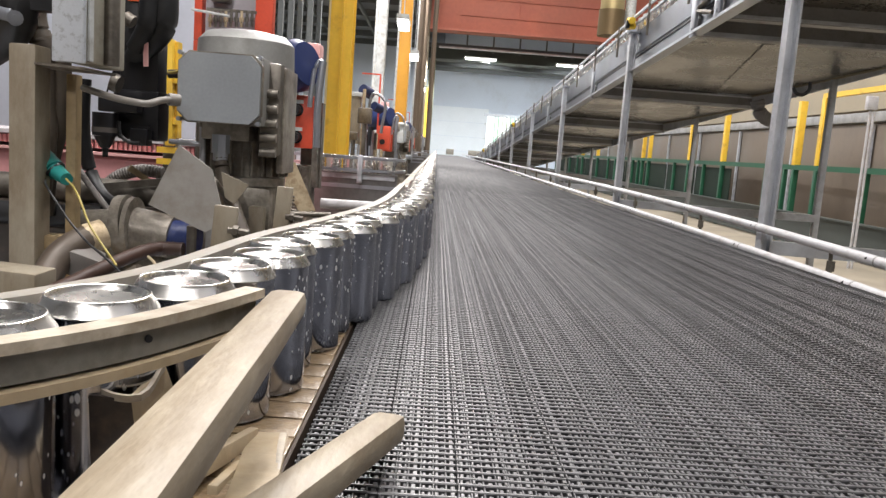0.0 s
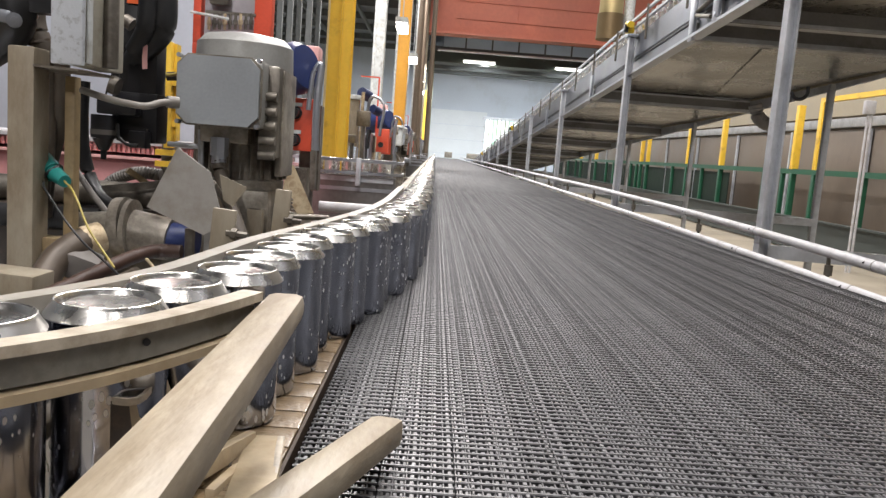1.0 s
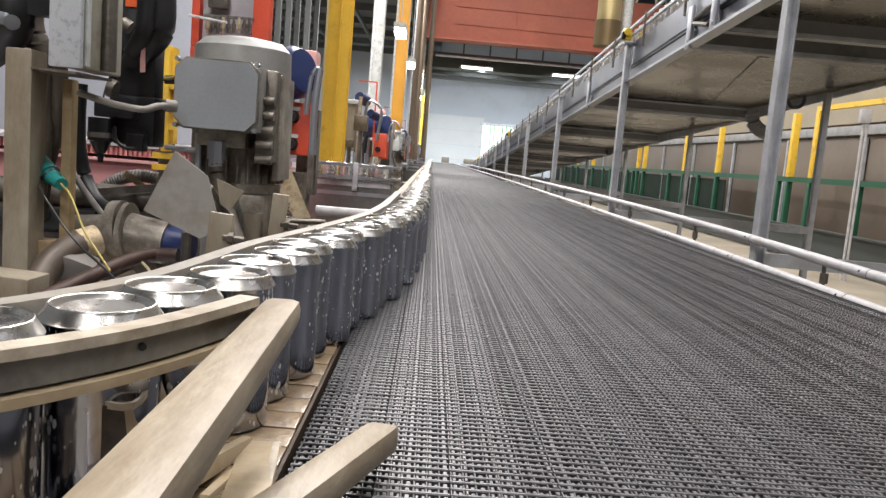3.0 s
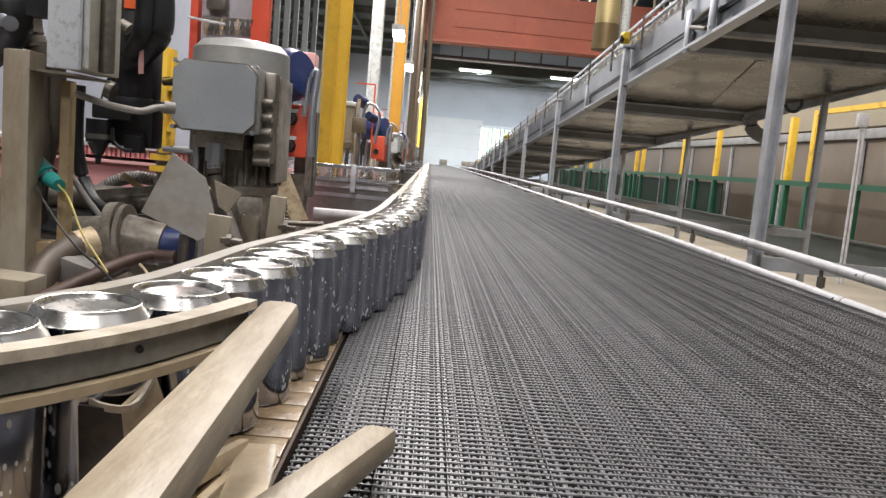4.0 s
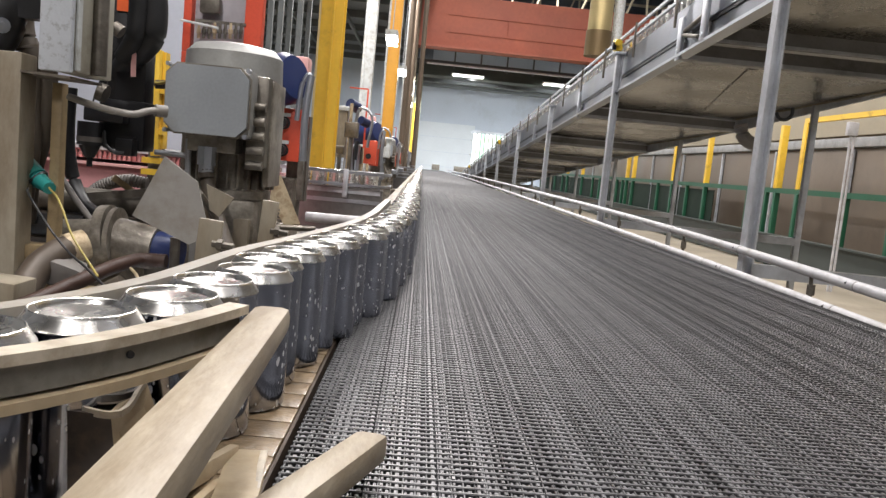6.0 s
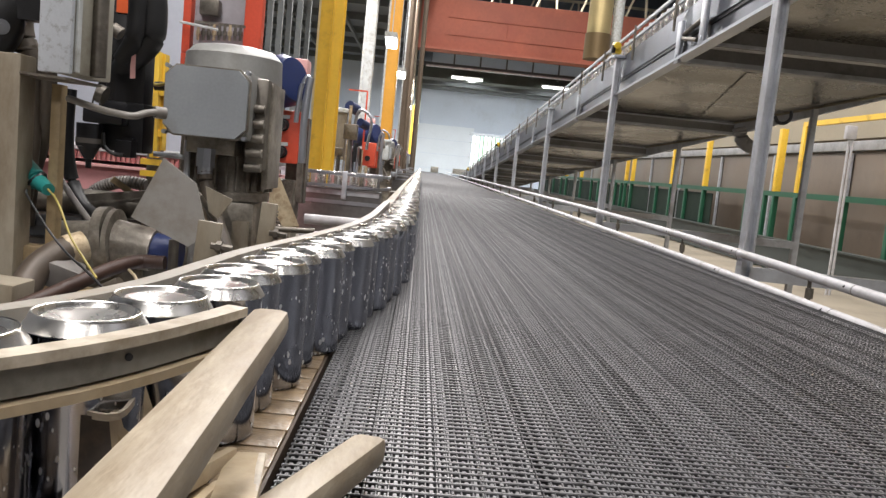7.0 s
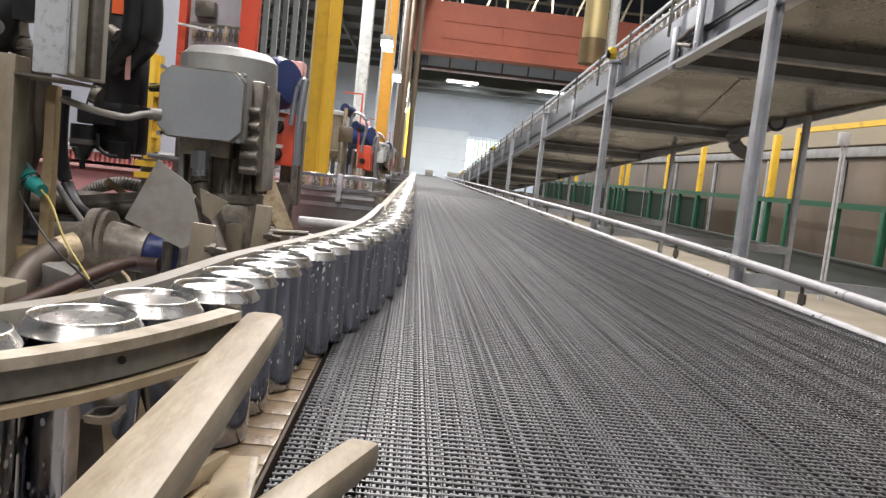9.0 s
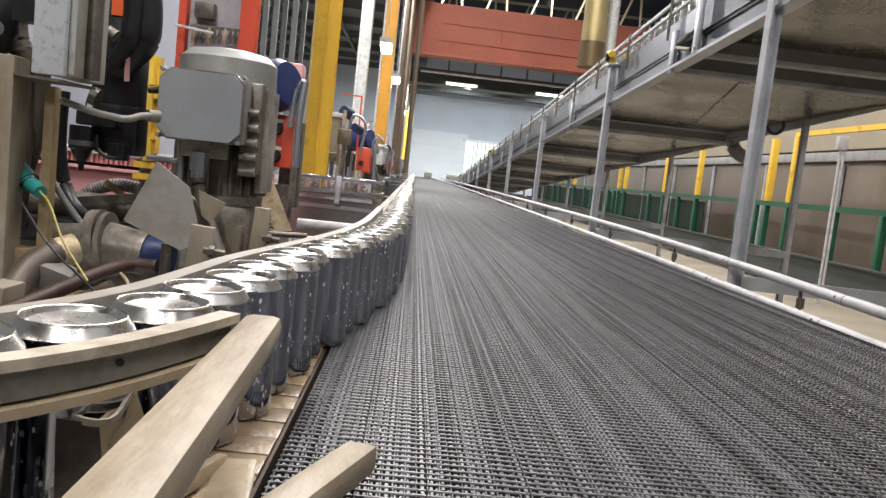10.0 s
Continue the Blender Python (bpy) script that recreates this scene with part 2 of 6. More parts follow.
def thing(name, label, category, group="", m=None, kind=""):
    ob = new(name)
    if m is not None:
        ob.matrix_basis = m
    return tagged(ob, label, category, group, kind)


def solo(name, form, material, label, category="", group="", kind="", smooth=True):
    return tagged(part(name, form, material, None, "", smooth), label, category, group, kind)

# ---- the hall ----
FLOOR = -0.75
X0, X1, Y0, Y1 = -13.0, 11.0, -8.0, 46.0


def hall():
    solo("floor", Form().box(((X0 + X1) / 2, (Y0 + Y1) / 2, FLOOR - 0.1), (X1 - X0, Y1 - Y0, 0.2)), M["concrete"], "worn tan concrete factory floor", kind="structure")
    for name, c, s in (("wall_north", ((X0 + X1) / 2, Y1 + 0.15, 3.8), (X1 - X0 + 0.6, 0.3, 9.8)),
                       ("wall_south", ((X0 + X1) / 2, Y0 - 0.15, 3.8), (X1 - X0 + 0.6, 0.3, 9.8)),
                       ("wall_west", (X0 - 0.15, (Y0 + Y1) / 2, 3.8), (0.3, Y1 - Y0, 9.8)),
                       ("wall_east", (X1 + 0.15, (Y0 + Y1) / 2, 3.8), (0.3, Y1 - Y0, 9.8))):
        # unseen behind the camera; dark only so the can fronts reflect less light
        if name == "wall_south":
            solo(name, Form().box(c, s), M["dark_wall"], "unseen factory wall behind the camera, darkened to deepen the can reflections", kind="structure")
        else:
            solo(name, Form().box(c, s), M["wall"], "pale blue-grey painted factory wall", kind="structure")
    solo("ceiling", Form().box(((X0 + X1) / 2, (Y0 + Y1) / 2, CEIL + 0.1), (X1 - X0, Y1 - Y0, 0.2)), M["ceiling"], "dark metal ceiling deck", kind="structure")


hall()

# ---- the mass conveyor ----
BELT_L, BELT_R, BELT_END = -0.083, 0.888, 30.0
SPEED = 0.3675
ROW = 0.0102
COL = 0.0086


def strip_faces(v, f, x0, x1, ring):
    """A strip across the belt whose section is the open line of (y, z) points."""
    i = len(v)
    for y, z in ring:
        v.extend([(x0, y, z), (x1, y, z)])
    for k in range(len(ring) - 1):
        j = i + 2 * k
        f.append((j, j + 1, j + 3, j + 2))


# undercut rounded bar, from its front foot over the crown to its back
BAR = [(0.0006, -0.0085), (-0.0016, -0.0009), (-0.0011, 0.0), (0.0010, -0.0001), (0.0016, -0.0009), (0.0012, -0.0050)]


COLUMN = [random.Random(k).uniform(0, 1) for k in range(140)]


def bar_spans():
    """The bar is broken at the seams between moulded modules, which line up along the belt."""
    cuts = [BELT_L] + [BELT_L + 0.0008 + COL * k for k in (7, 13, 22, 29, 37, 44, 52, 61, 67, 76, 83, 91, 99, 106)] + [BELT_R]
    return [(a + 0.0004, b - 0.0004) for a, b in zip(cuts, cuts[1:])]


def belt_row_verts(offset):
    """One row across the belt: an undercut cross bar, ribs to the next bar, and lumps that half fill the slots."""
    v, f = [], []
    rng = random.Random(int(offset * 1e7) + 3)
    for x0, x1 in bar_spans():
        strip_faces(v, f, x0, x1, BAR)
    x = BELT_L + 0.001 + offset

    def lump(x0, x1, y0, y1, top):
        """A low block with bevelled top edges, open at its foot."""
        i = len(v)
        e = 0.0005
        v.extend([(x0, y0, -0.007), (x1, y0, -0.007), (x1, y1 - 0.0010, -0.007), (x0, y1 - 0.0010, -0.007),
                  (x0, y0, top - e), (x1, y0, top - e), (x1, y1, top - e), (x0, y1, top - e),
                  (x0 + e, y0, top), (x1 - e, y0, top), (x1 - e, y1 - e, top), (x0 + e, y1 - e, top)])
        f.extend([(i + 8, i + 9, i + 10, i + 11), (i + 4, i + 8, i + 11, i + 7), (i + 9, i + 5, i + 6, i + 10),
                  (i, i + 4, i + 7, i + 3), (i + 5, i + 1, i + 2, i + 6), (i + 7, i + 11, i + 10, i + 6)])

    k = 0
    while x < BELT_R - 0.010:
        # thin rib through to the next bar, then an open slot with one lump in its middle or two at its ends
        lump(x, x + 0.0015, 0.0010, ROW - 0.0004, -0.0006 - rng.uniform(0, 0.0006))
        back = ROW - 0.0041 + rng.uniform(-0.0004, 0.0005)
        s0, s1 = x + 0.0015, x + COL
        if k % 3 == 0:
            c = (s0 + s1) / 2 + rng.uniform(-0.0004, 0.0004)
            lump(c - 0.0016, c + 0.0016, 0.0010, back, 0.0008 - 0.0016 * COLUMN[k] - rng.uniform(0, 0.0003))
        else:
            c = (s0 + s1) / 2 + rng.uniform(-0.0006, 0.0006)
            lump(s0 + 0.0003, c - 0.0009, 0.0010, back, 0.0006 - 0.0018 * COLUMN[k] - rng.uniform(0, 0.0003))
            lump(c + 0.0009, s1 - 0.0003, 0.0010, back, 0.0006 - 0.0018 * COLUMN[-k - 1] - rng.uniform(0, 0.0003))
        x += COL
        k += 1
    return v, f


def mass_conveyor():
    belt = thing("mesh_belt", "dark grey open-grid plastic conveyor belt running away", "conveyor belt")
    rows = []
    for off in (0.0, COL * 0.05, COL * 0.02, COL * 0.06, COL * 0.01, COL * 0.04):
        v, f = belt_row_verts(off)
        me = bpy.data.meshes.new("belt_module")
        me.from_pydata(v, [], f)
        me.materials.append(M["belt"])
        rows.append((me, np.array(v), f))
    first, count = -3.55, 760
    singles = range(205, 505)
    rest_v, rest_f, base = [], [], 0
    for i in range(count):
        y = first + i * ROW + random.uniform(-0.0007, 0.0007)
        me, v, f = rows[(i % 2) + 2 * ((i // 2 * 2 + i // 7) % 3)]
        if i in singles:
            ob = new("belt_module", me)
            ob.parent = belt
            ob.location = (0, y, 0)
        else:
            rest_v.extend((v + (0, y, 0)).tolist())
            rest_f.extend([tuple(q + base for q in face) for face in f])
            base += len(v)
    me = bpy.data.meshes.new("belt_remainder")
    me.from_pydata(rest_v, [], rest_f)
    me.materials.append(M["belt"])
    ob = new("belt_remainder", me)
    ob.parent = belt
    tagged(ob, kind="stuff")
    y1 = first + count * ROW
    # added sheet that paints the shade below the open grid
    part("belt_underlay", Form().box(((BELT_L + BELT_R) / 2, (first + y1) / 2, -0.018), (BELT_R - BELT_L - 0.004, y1 - first, 0.004)), M["belt_shade"], belt)
    # the farther stretch: bars and ribs too fine to tell apart
    v, f = [], []
    y = y1
    while y < BELT_END:
        i = len(v)
        for x0, x1 in bar_spans():
            strip_faces(v, f, x0, x1, BAR)
        for q in range(i, len(v)):
            v[q] = (v[q][0], v[q][1] + y, v[q][2])
        y += ROW
    x = BELT_L + 0.003
    while x < BELT_R - 0.008:
        i = len(v)
        v.extend([(x, y1, -0.006), (x, y1, -0.0012), (x + 0.0032, y1, -0.0012), (x + 0.0032, y1, -0.006),
                  (x, BELT_END, -0.006), (x, BELT_END, -0.0012), (x + 0.0032, BELT_END, -0.0012), (x + 0.0032, BELT_END, -0.006)])
        f.extend([(i, i + 1, i + 5, i + 4), (i + 1, i + 2, i + 6, i + 5), (i + 2, i + 3, i + 7, i + 6)])
        x += COL
    me = bpy.data.meshes.new("belt_far_stretch")
    me.from_pydata(v, [], f)
    me.materials.append(M["belt"])
    ob = new("belt_far_stretch", me)
    ob.parent = belt
    tagged(ob, kind="stuff")
    # same painted shade below the farther stretch
    part("far_underlay", Form().box(((BELT_L + BELT_R) / 2, (y1 + BELT_END) / 2, -0.018), (BELT_R - BELT_L - 0.004, BELT_END - y1, 0.004)), M["belt_shade"], belt)
    return belt


BELT = mass_conveyor()


M["strip_grey"] = mat("dull_grey_strip", (0.20, 0.195, 0.185), 0.4, 0.2, 0.2, 9, 90, 0.08, stretch=(1, 0.1, 1))
M["edge_brown"] = mat("brown_edge_strip", (0.055, 0.036, 0.022), 0.5, 0, 0.3, 30, 160, 0.2, stretch=(1, 0.3, 1))


def conveyor_frame():
    fr = thing("conveyor_frame", "steel conveyor frame under the wide mesh belt", "conveyor frame")
    part("side_plate", Form().box((0.915, 13.4, -0.10), (0.016, 33, 0.15)), M["galv"], fr)
    part("side_plate", Form().box((-0.182, 14.2, -0.09), (0.008, 31, 0.15)), M["dark_steel"], fr)
    part("bed", Form().box((0.36, 13.5, -0.10), (1.06, 33, 0.05)), M["dark_steel"], fr)
    for y in [0.4 + 2.0 * i for i in range(15)]:
        for x in (-0.12, 0.89):
            part("leg", Form().box((x, y, (FLOOR - 0.12) / 2), (0.05, 0.05, -FLOOR - 0.12)), M["galv"], fr)
    # dark seal strip between belt and chain
    part("edge_strip", Form().box((-0.0890, 13.4, -0.011), (0.0026, 33, 0.018)), M["edge_brown"], fr)
    part("right_strip", Form().box((0.898, 13.4, -0.012), (0.018, 33, 0.012)), M["strip_grey"], fr, "dull grey wear strip")


conveyor_frame()

# ---- slat chain ----
SLAT = 0.0381


def slat_chain():
    ch = thing("slat_chain", "tan plastic slat chain carrying cans beside the mesh belt", "conveyor chain")
    fm = Form()
    fm.box((-0.1335, 0, -0.0035), (0.085, SLAT - 0.0022, 0.0065), bevel=0.0012)
    fm.box((-0.1355, 0, -0.011), (0.03, SLAT, 0.008))
    me = to_mesh("slat", fm, M["slat"])
    for i in range(150):
        ob = new("slat", me)
        ob.parent = ch
        ob.location = (random.uniform(-0.0006, 0.0006), -3.2 + i * SLAT, random.uniform(-0.0004, 0.0004))
    return ch


CHAIN = slat_chain()

# ---- cans ----
CAN_R, CAN_H, PITCH = 0.0352, 0.1205, 0.0735
# the line that the cans follow (x, y)
LANE = bend([(-6.0, 0.10, 0), (-3.0, 0.12, 0), (-1.2, 0.13, 0), (-0.62, 0.18, 0), (-0.42, 0.235, 0), (-0.30, 0.315, 0), (-0.205, 0.425, 0), (-0.172, 0.506, 0), (-0.152, 0.590, 0), (-0.142, 0.69, 0), (-0.132, 0.81, 0),
             (-0.108, 0.95, 0), (-0.083, 1.10, 0), (-0.056, 1.30, 0), (-0.040, 1.55, 0), (-0.036, 1.85, 0), (-0.036, 2.6, 0), (-0.036, 31, 0)], 14)
STEP = [0.0]
for a, b in zip(LANE, LANE[1:]):
    STEP.append(STEP[-1] + (b - a).length)


def lane(s):
    if s <= 0:
        return LANE[0] + (LANE[1] - LANE[0]).normalized() * s
    i = int(np.searchsorted(STEP, s)) - 1
    i = max(0, min(i, len(LANE) - 2))
    return LANE[i].lerp(LANE[i + 1], (s - STEP[i]) / (STEP[i + 1] - STEP[i]))


def lane_at(y):
    """Length along the lane at which it passes y, beyond the bend."""
    i = next(k for k, p in enumerate(LANE) if p.y > y)
    a, b = LANE[i - 1], LANE[i]
    return STEP[i - 1] + (STEP[i] - STEP[i - 1]) * (y - a.y) / (b.y - a.y)


def can_meshes():
    r, h = CAN_R, CAN_H
    q = r * 0.975
    body = Form().lathe([(0, 0.006), (q * 0.62, 0.0045), (q * 0.88, 0.0), (q * 0.94, 0.0002), (q * 0.985, 0.0018), (q, 0.0048), (q, h - 0.0092), (q * 0.6, h - 0.013), (0, h - 0.013)], 40)
    # bright flared shoulder, rim and shallow recessed panel
    end = Form().lathe([(q * 0.99, h - 0.0093), (r * 0.995, h - 0.0094), (r, h - 0.0088), (r * 0.985, h - 0.0078), (r * 0.875, h - 0.0022), (r * 0.862, h - 0.0012), (r * 0.855, h - 0.0003), (r * 0.84, h), (r * 0.82, h - 0.0005),
                        (r * 0.80, h - 0.0032), (r * 0.76, h - 0.0052), (r * 0.71, h - 0.0048), (r * 0.66, h - 0.0030), (r * 0.52, h - 0.0036), (r * 0.34, h - 0.0052), (r * 0.15, h - 0.0062), (0, h - 0.0064)], 40)
    return to_mesh("body", body, M["can"]), to_mesh("end", end, M["can_end"])


def wet_metal(m):
    """Bright drawn metal with small splashes and drops that dry pale."""
    n, l = m.node_tree.nodes, m.node_tree.links
    b = n["Principled BSDF"]
    tc = n.new("ShaderNodeTexCoord")
    mp = n.new("ShaderNodeMapping")
    mp.inputs["Scale"].default_value = (1, 1, 0.55)
    l.new(tc.outputs["Object"], mp.inputs[0])
    oi = n.new("ShaderNodeObjectInfo")
    shift = n.new("ShaderNodeVectorMath")
    shift.operation = "SCALE"
    shift.inputs[0].default_value = (3.1, 1.7, 2.3)
    l.new(oi.outputs["Random"], shift.inputs["Scale"])
    l.new(shift.outputs[0], mp.inputs["Location"])
    vo = n.new("ShaderNodeTexVoronoi")
    vo.inputs["Scale"].default_value = 190
    l.new(mp.outputs[0], vo.inputs[0])
    wob = n.new("ShaderNodeTexNoise")
    wob.inputs["Scale"].default_value, wob.inputs["Detail"].default_value = 60, 4
    l.new(mp.outputs[0], wob.inputs[0])
    add = n.new("ShaderNodeMath")
    add.operation = "MULTIPLY_ADD"
    l.new(wob.outputs[0], add.inputs[0])
    add.inputs[1].default_value = 1.3
    l.new(vo.outputs["Distance"], add.inputs[2])
    r = n.new("ShaderNodeMapRange")
    r.inputs["From Min"].default_value, r.inputs["From Max"].default_value = 0.83, 0.74
    l.new(add.outputs[0], r.inputs[0])
    mx = n.new("ShaderNodeMix")
    mx.data_type = "RGBA"
    l.new(r.outputs[0], mx.inputs[0])
    mx.inputs[6].default_value = (0.36, 0.38, 0.44, 1)
    mx.inputs[7].default_value = (0.62, 0.63, 0.64, 1)
    l.new(mx.outputs[2], b.inputs["Base Color"])
    ml = n.new("ShaderNodeMapRange")
    ml.inputs["To Min"].default_value, ml.inputs["To Max"].default_value = 1.0, 0.15
    l.new(r.outputs[0], ml.inputs[0])
    l.new(ml.outputs[0], b.inputs["Metallic"])


wet_metal(M["can"])
CAN_BODY, CAN_END = can_meshes()
# lit copy of the body: reflected lamp light put into its colour
CAN_BODY_LIT = CAN_BODY.copy()
CAN_BODY_LIT.materials[0] = M["can_end"]
CANS = []
PHASE = 0.040


def cans():
    start = lane_at(0.70) + PHASE
    k0 = -int((start - lane_at(0.30) + 4.1) / PITCH)
    for k in range(k0, 190):
        ob = thing("can", "silver metal can with stepped end, wet speckled side", "can", "cans in single file")
        for name, me in (("body", CAN_BODY), ("end", CAN_END)):
            p = new(name, me)
            p.parent = ob
        side = 0.0035 * (1 if k % 2 else -1) + random.uniform(-0.0025, 0.0025)
        CANS.append((ob, start + k * PITCH, side, random.uniform(0, 360)))
    # the far end of the file, too small to tell apart, moves as one
    far = thing("far_cans", "distant file of silver cans along the belt", "cans")
    tagged(far, kind="stuff")
    fm = Form()
    for k in range(190, 375):
        p = lane(start + k * PITCH)
        fm.lathe([(0, 0), (CAN_R, 0.002), (CAN_R, CAN_H - 0.011), (CAN_R * 0.9, CAN_H), (CAN_R * 0.8, CAN_H - 0.005), (0, CAN_H - 0.005)], 12, Matrix.Translation((p.x, p.y, 0.0003)))
    part("can_file", fm, M["can_end"], far)
    return far


FAR_CANS = cans()



def infeed_deck():
    t = thing("infeed_conveyor", "narrow dark steel infeed conveyor bringing cans round the bend", "conveyor")
    s0, s1 = 0.3, lane_at(0.40)
    pts = []
    for k in range(61):
        p = lane(s0 + (s1 - s0) * k / 60)
        pts.append((p.x, p.y, -0.006))
    part("deck", Form().sweep(pts, 0, section=[(-0.042, -0.005), (0.042, -0.005), (0.042, 0.005), (-0.042, 0.005)]), M["dark_steel"], t)
    part("side_flat", Form().sweep([(x, y, z - 0.03) for x, y, z in pts], 0, section=[(-0.050, -0.03), (-0.044, -0.03), (-0.044, 0.03), (-0.050, 0.03)]), M["galv"], t)
    for x in (-5.2, -3.6, -2.2, -1.0):
        part("leg", Form().box((x, 0.13, (FLOOR - 0.012) / 2), (0.04, 0.04, -0.012 - FLOOR)), M["galv"], t)


infeed_deck()

# ---- right edge of the conveyor: two white guard tubes ----


LOW_TUBE = [(0.918, 0.7, -0.018), (0.918, 1.3, -0.011), (0.918, 2.2, -0.001), (0.918, 3.8, 0.007), (0.918, 6, 0.012), (0.918, 29, 0.012)]
HIGH_TUBE = [(0.963, 0.7, 0.034), (0.963, 1.5, 0.047), (0.963, 2.2, 0.060), (0.963, 3.9, 0.076), (0.963, 6, 0.080), (0.963, 29, 0.080)]


def tube_z(line, y):
    return float(np.interp(y, [p[1] for p in line], [p[2] for p in line]))


def guard_tubes():
    lo = thing("guard_tube", "white plastic lower guard tube along the belt edge", "guard rail", "guard tubes")
    part("tube", Form().sweep(bend(LOW_TUBE, 10), 0.0115, 14), M["white_tube"], lo)
    up = thing("guard_tube", "white plastic upper guard tube on steel brackets", "guard rail", "guard tubes")
    part("tube", Form().sweep(bend(HIGH_TUBE, 10), 0.0125, 14), M["white_tube"], up)
    for i in range(30):
        y = 1.62 + i * 0.62
        for line, ob, x, r in ((HIGH_TUBE, up, 0.963, 0.0132), (LOW_TUBE, lo, 0.918, 0.0122)):
            part("joint", Form().rod((x, y, tube_z(line, y)), (x, y + 0.004, tube_z(line, y + 0.004)), r, 14), M["joint_grey"], ob)
            part("pin", Form().rod((x - 0.008, y + 0.03, tube_z(line, y) + 0.006), (x - r - 0.001, y + 0.03, tube_z(line, y) + 0.003), 0.0022, 8), M["black"], ob, "dark pin")
    for i in range(26):
        y = 1.82 + i * 0.92
        z = tube_z(HIGH_TUBE, y)
        part("bracket", Form().rod((0.963, y, z - 0.008), (0.966, y, z - 0.062), 0.005, 8).rod((0.966, y, z - 0.030), (0.966, y, z - 0.055), 0.010, 8).rod((0.966, y, z - 0.05), (0.966, y, -0.03), 0.005, 8).box((0.945, y, -0.034), (0.05, 0.02, 0.008)), M["dark_steel"], up)
        part("clip", Form().box((0.935, y, tube_z(LOW_TUBE, y) - 0.016), (0.03, 0.018, 0.010), bevel=0.002), M["dark_steel"], lo)


M["joint_grey"] = mat("grimy_joint", (0.30, 0.29, 0.28), 0.5, 0, 0.2, 20, 90, 0.08)
guard_tubes()

# ---- overhead conveyor ----
OX0, OX1 = 1.0, 2.08
M["post_grey"] = mat("grey_galvanised_post", (0.40, 0.40, 0.40), 0.45, 0.2, 0.22, 9, 60, 0.1, dirt=(0.2, 0.19, 0.17), dirt_amount=0.4)
M["plate_blue"] = mat("bluish_side_sheet", (0.18, 0.193, 0.228), 0.3, 0.85, 0.22, 5, 70, 0.12, dirt=(0.16, 0.16, 0.17), dirt_amount=0.5)
M["beam_steel"] = mat("dull_channel_steel", (0.27, 0.265, 0.26), 0.42, 0.6, 0.2, 8, 80, 0.08, dirt=(0.1, 0.09, 0.08), dirt_amount=0.4)


# open channel section of the posts
CHANNEL = [(-0.017, 0.018), (-0.017, -0.020), (-0.0105, -0.020), (-0.0105, 0.002), (0.0105, 0.002), (0.0105, -0.020), (0.017, -0.020), (0.017, 0.018)]


def oz(y):
    """Height of the underside of the overhead conveyor, which slopes down gently."""
    return 0.752 - 0.058 * (y - 3.157)


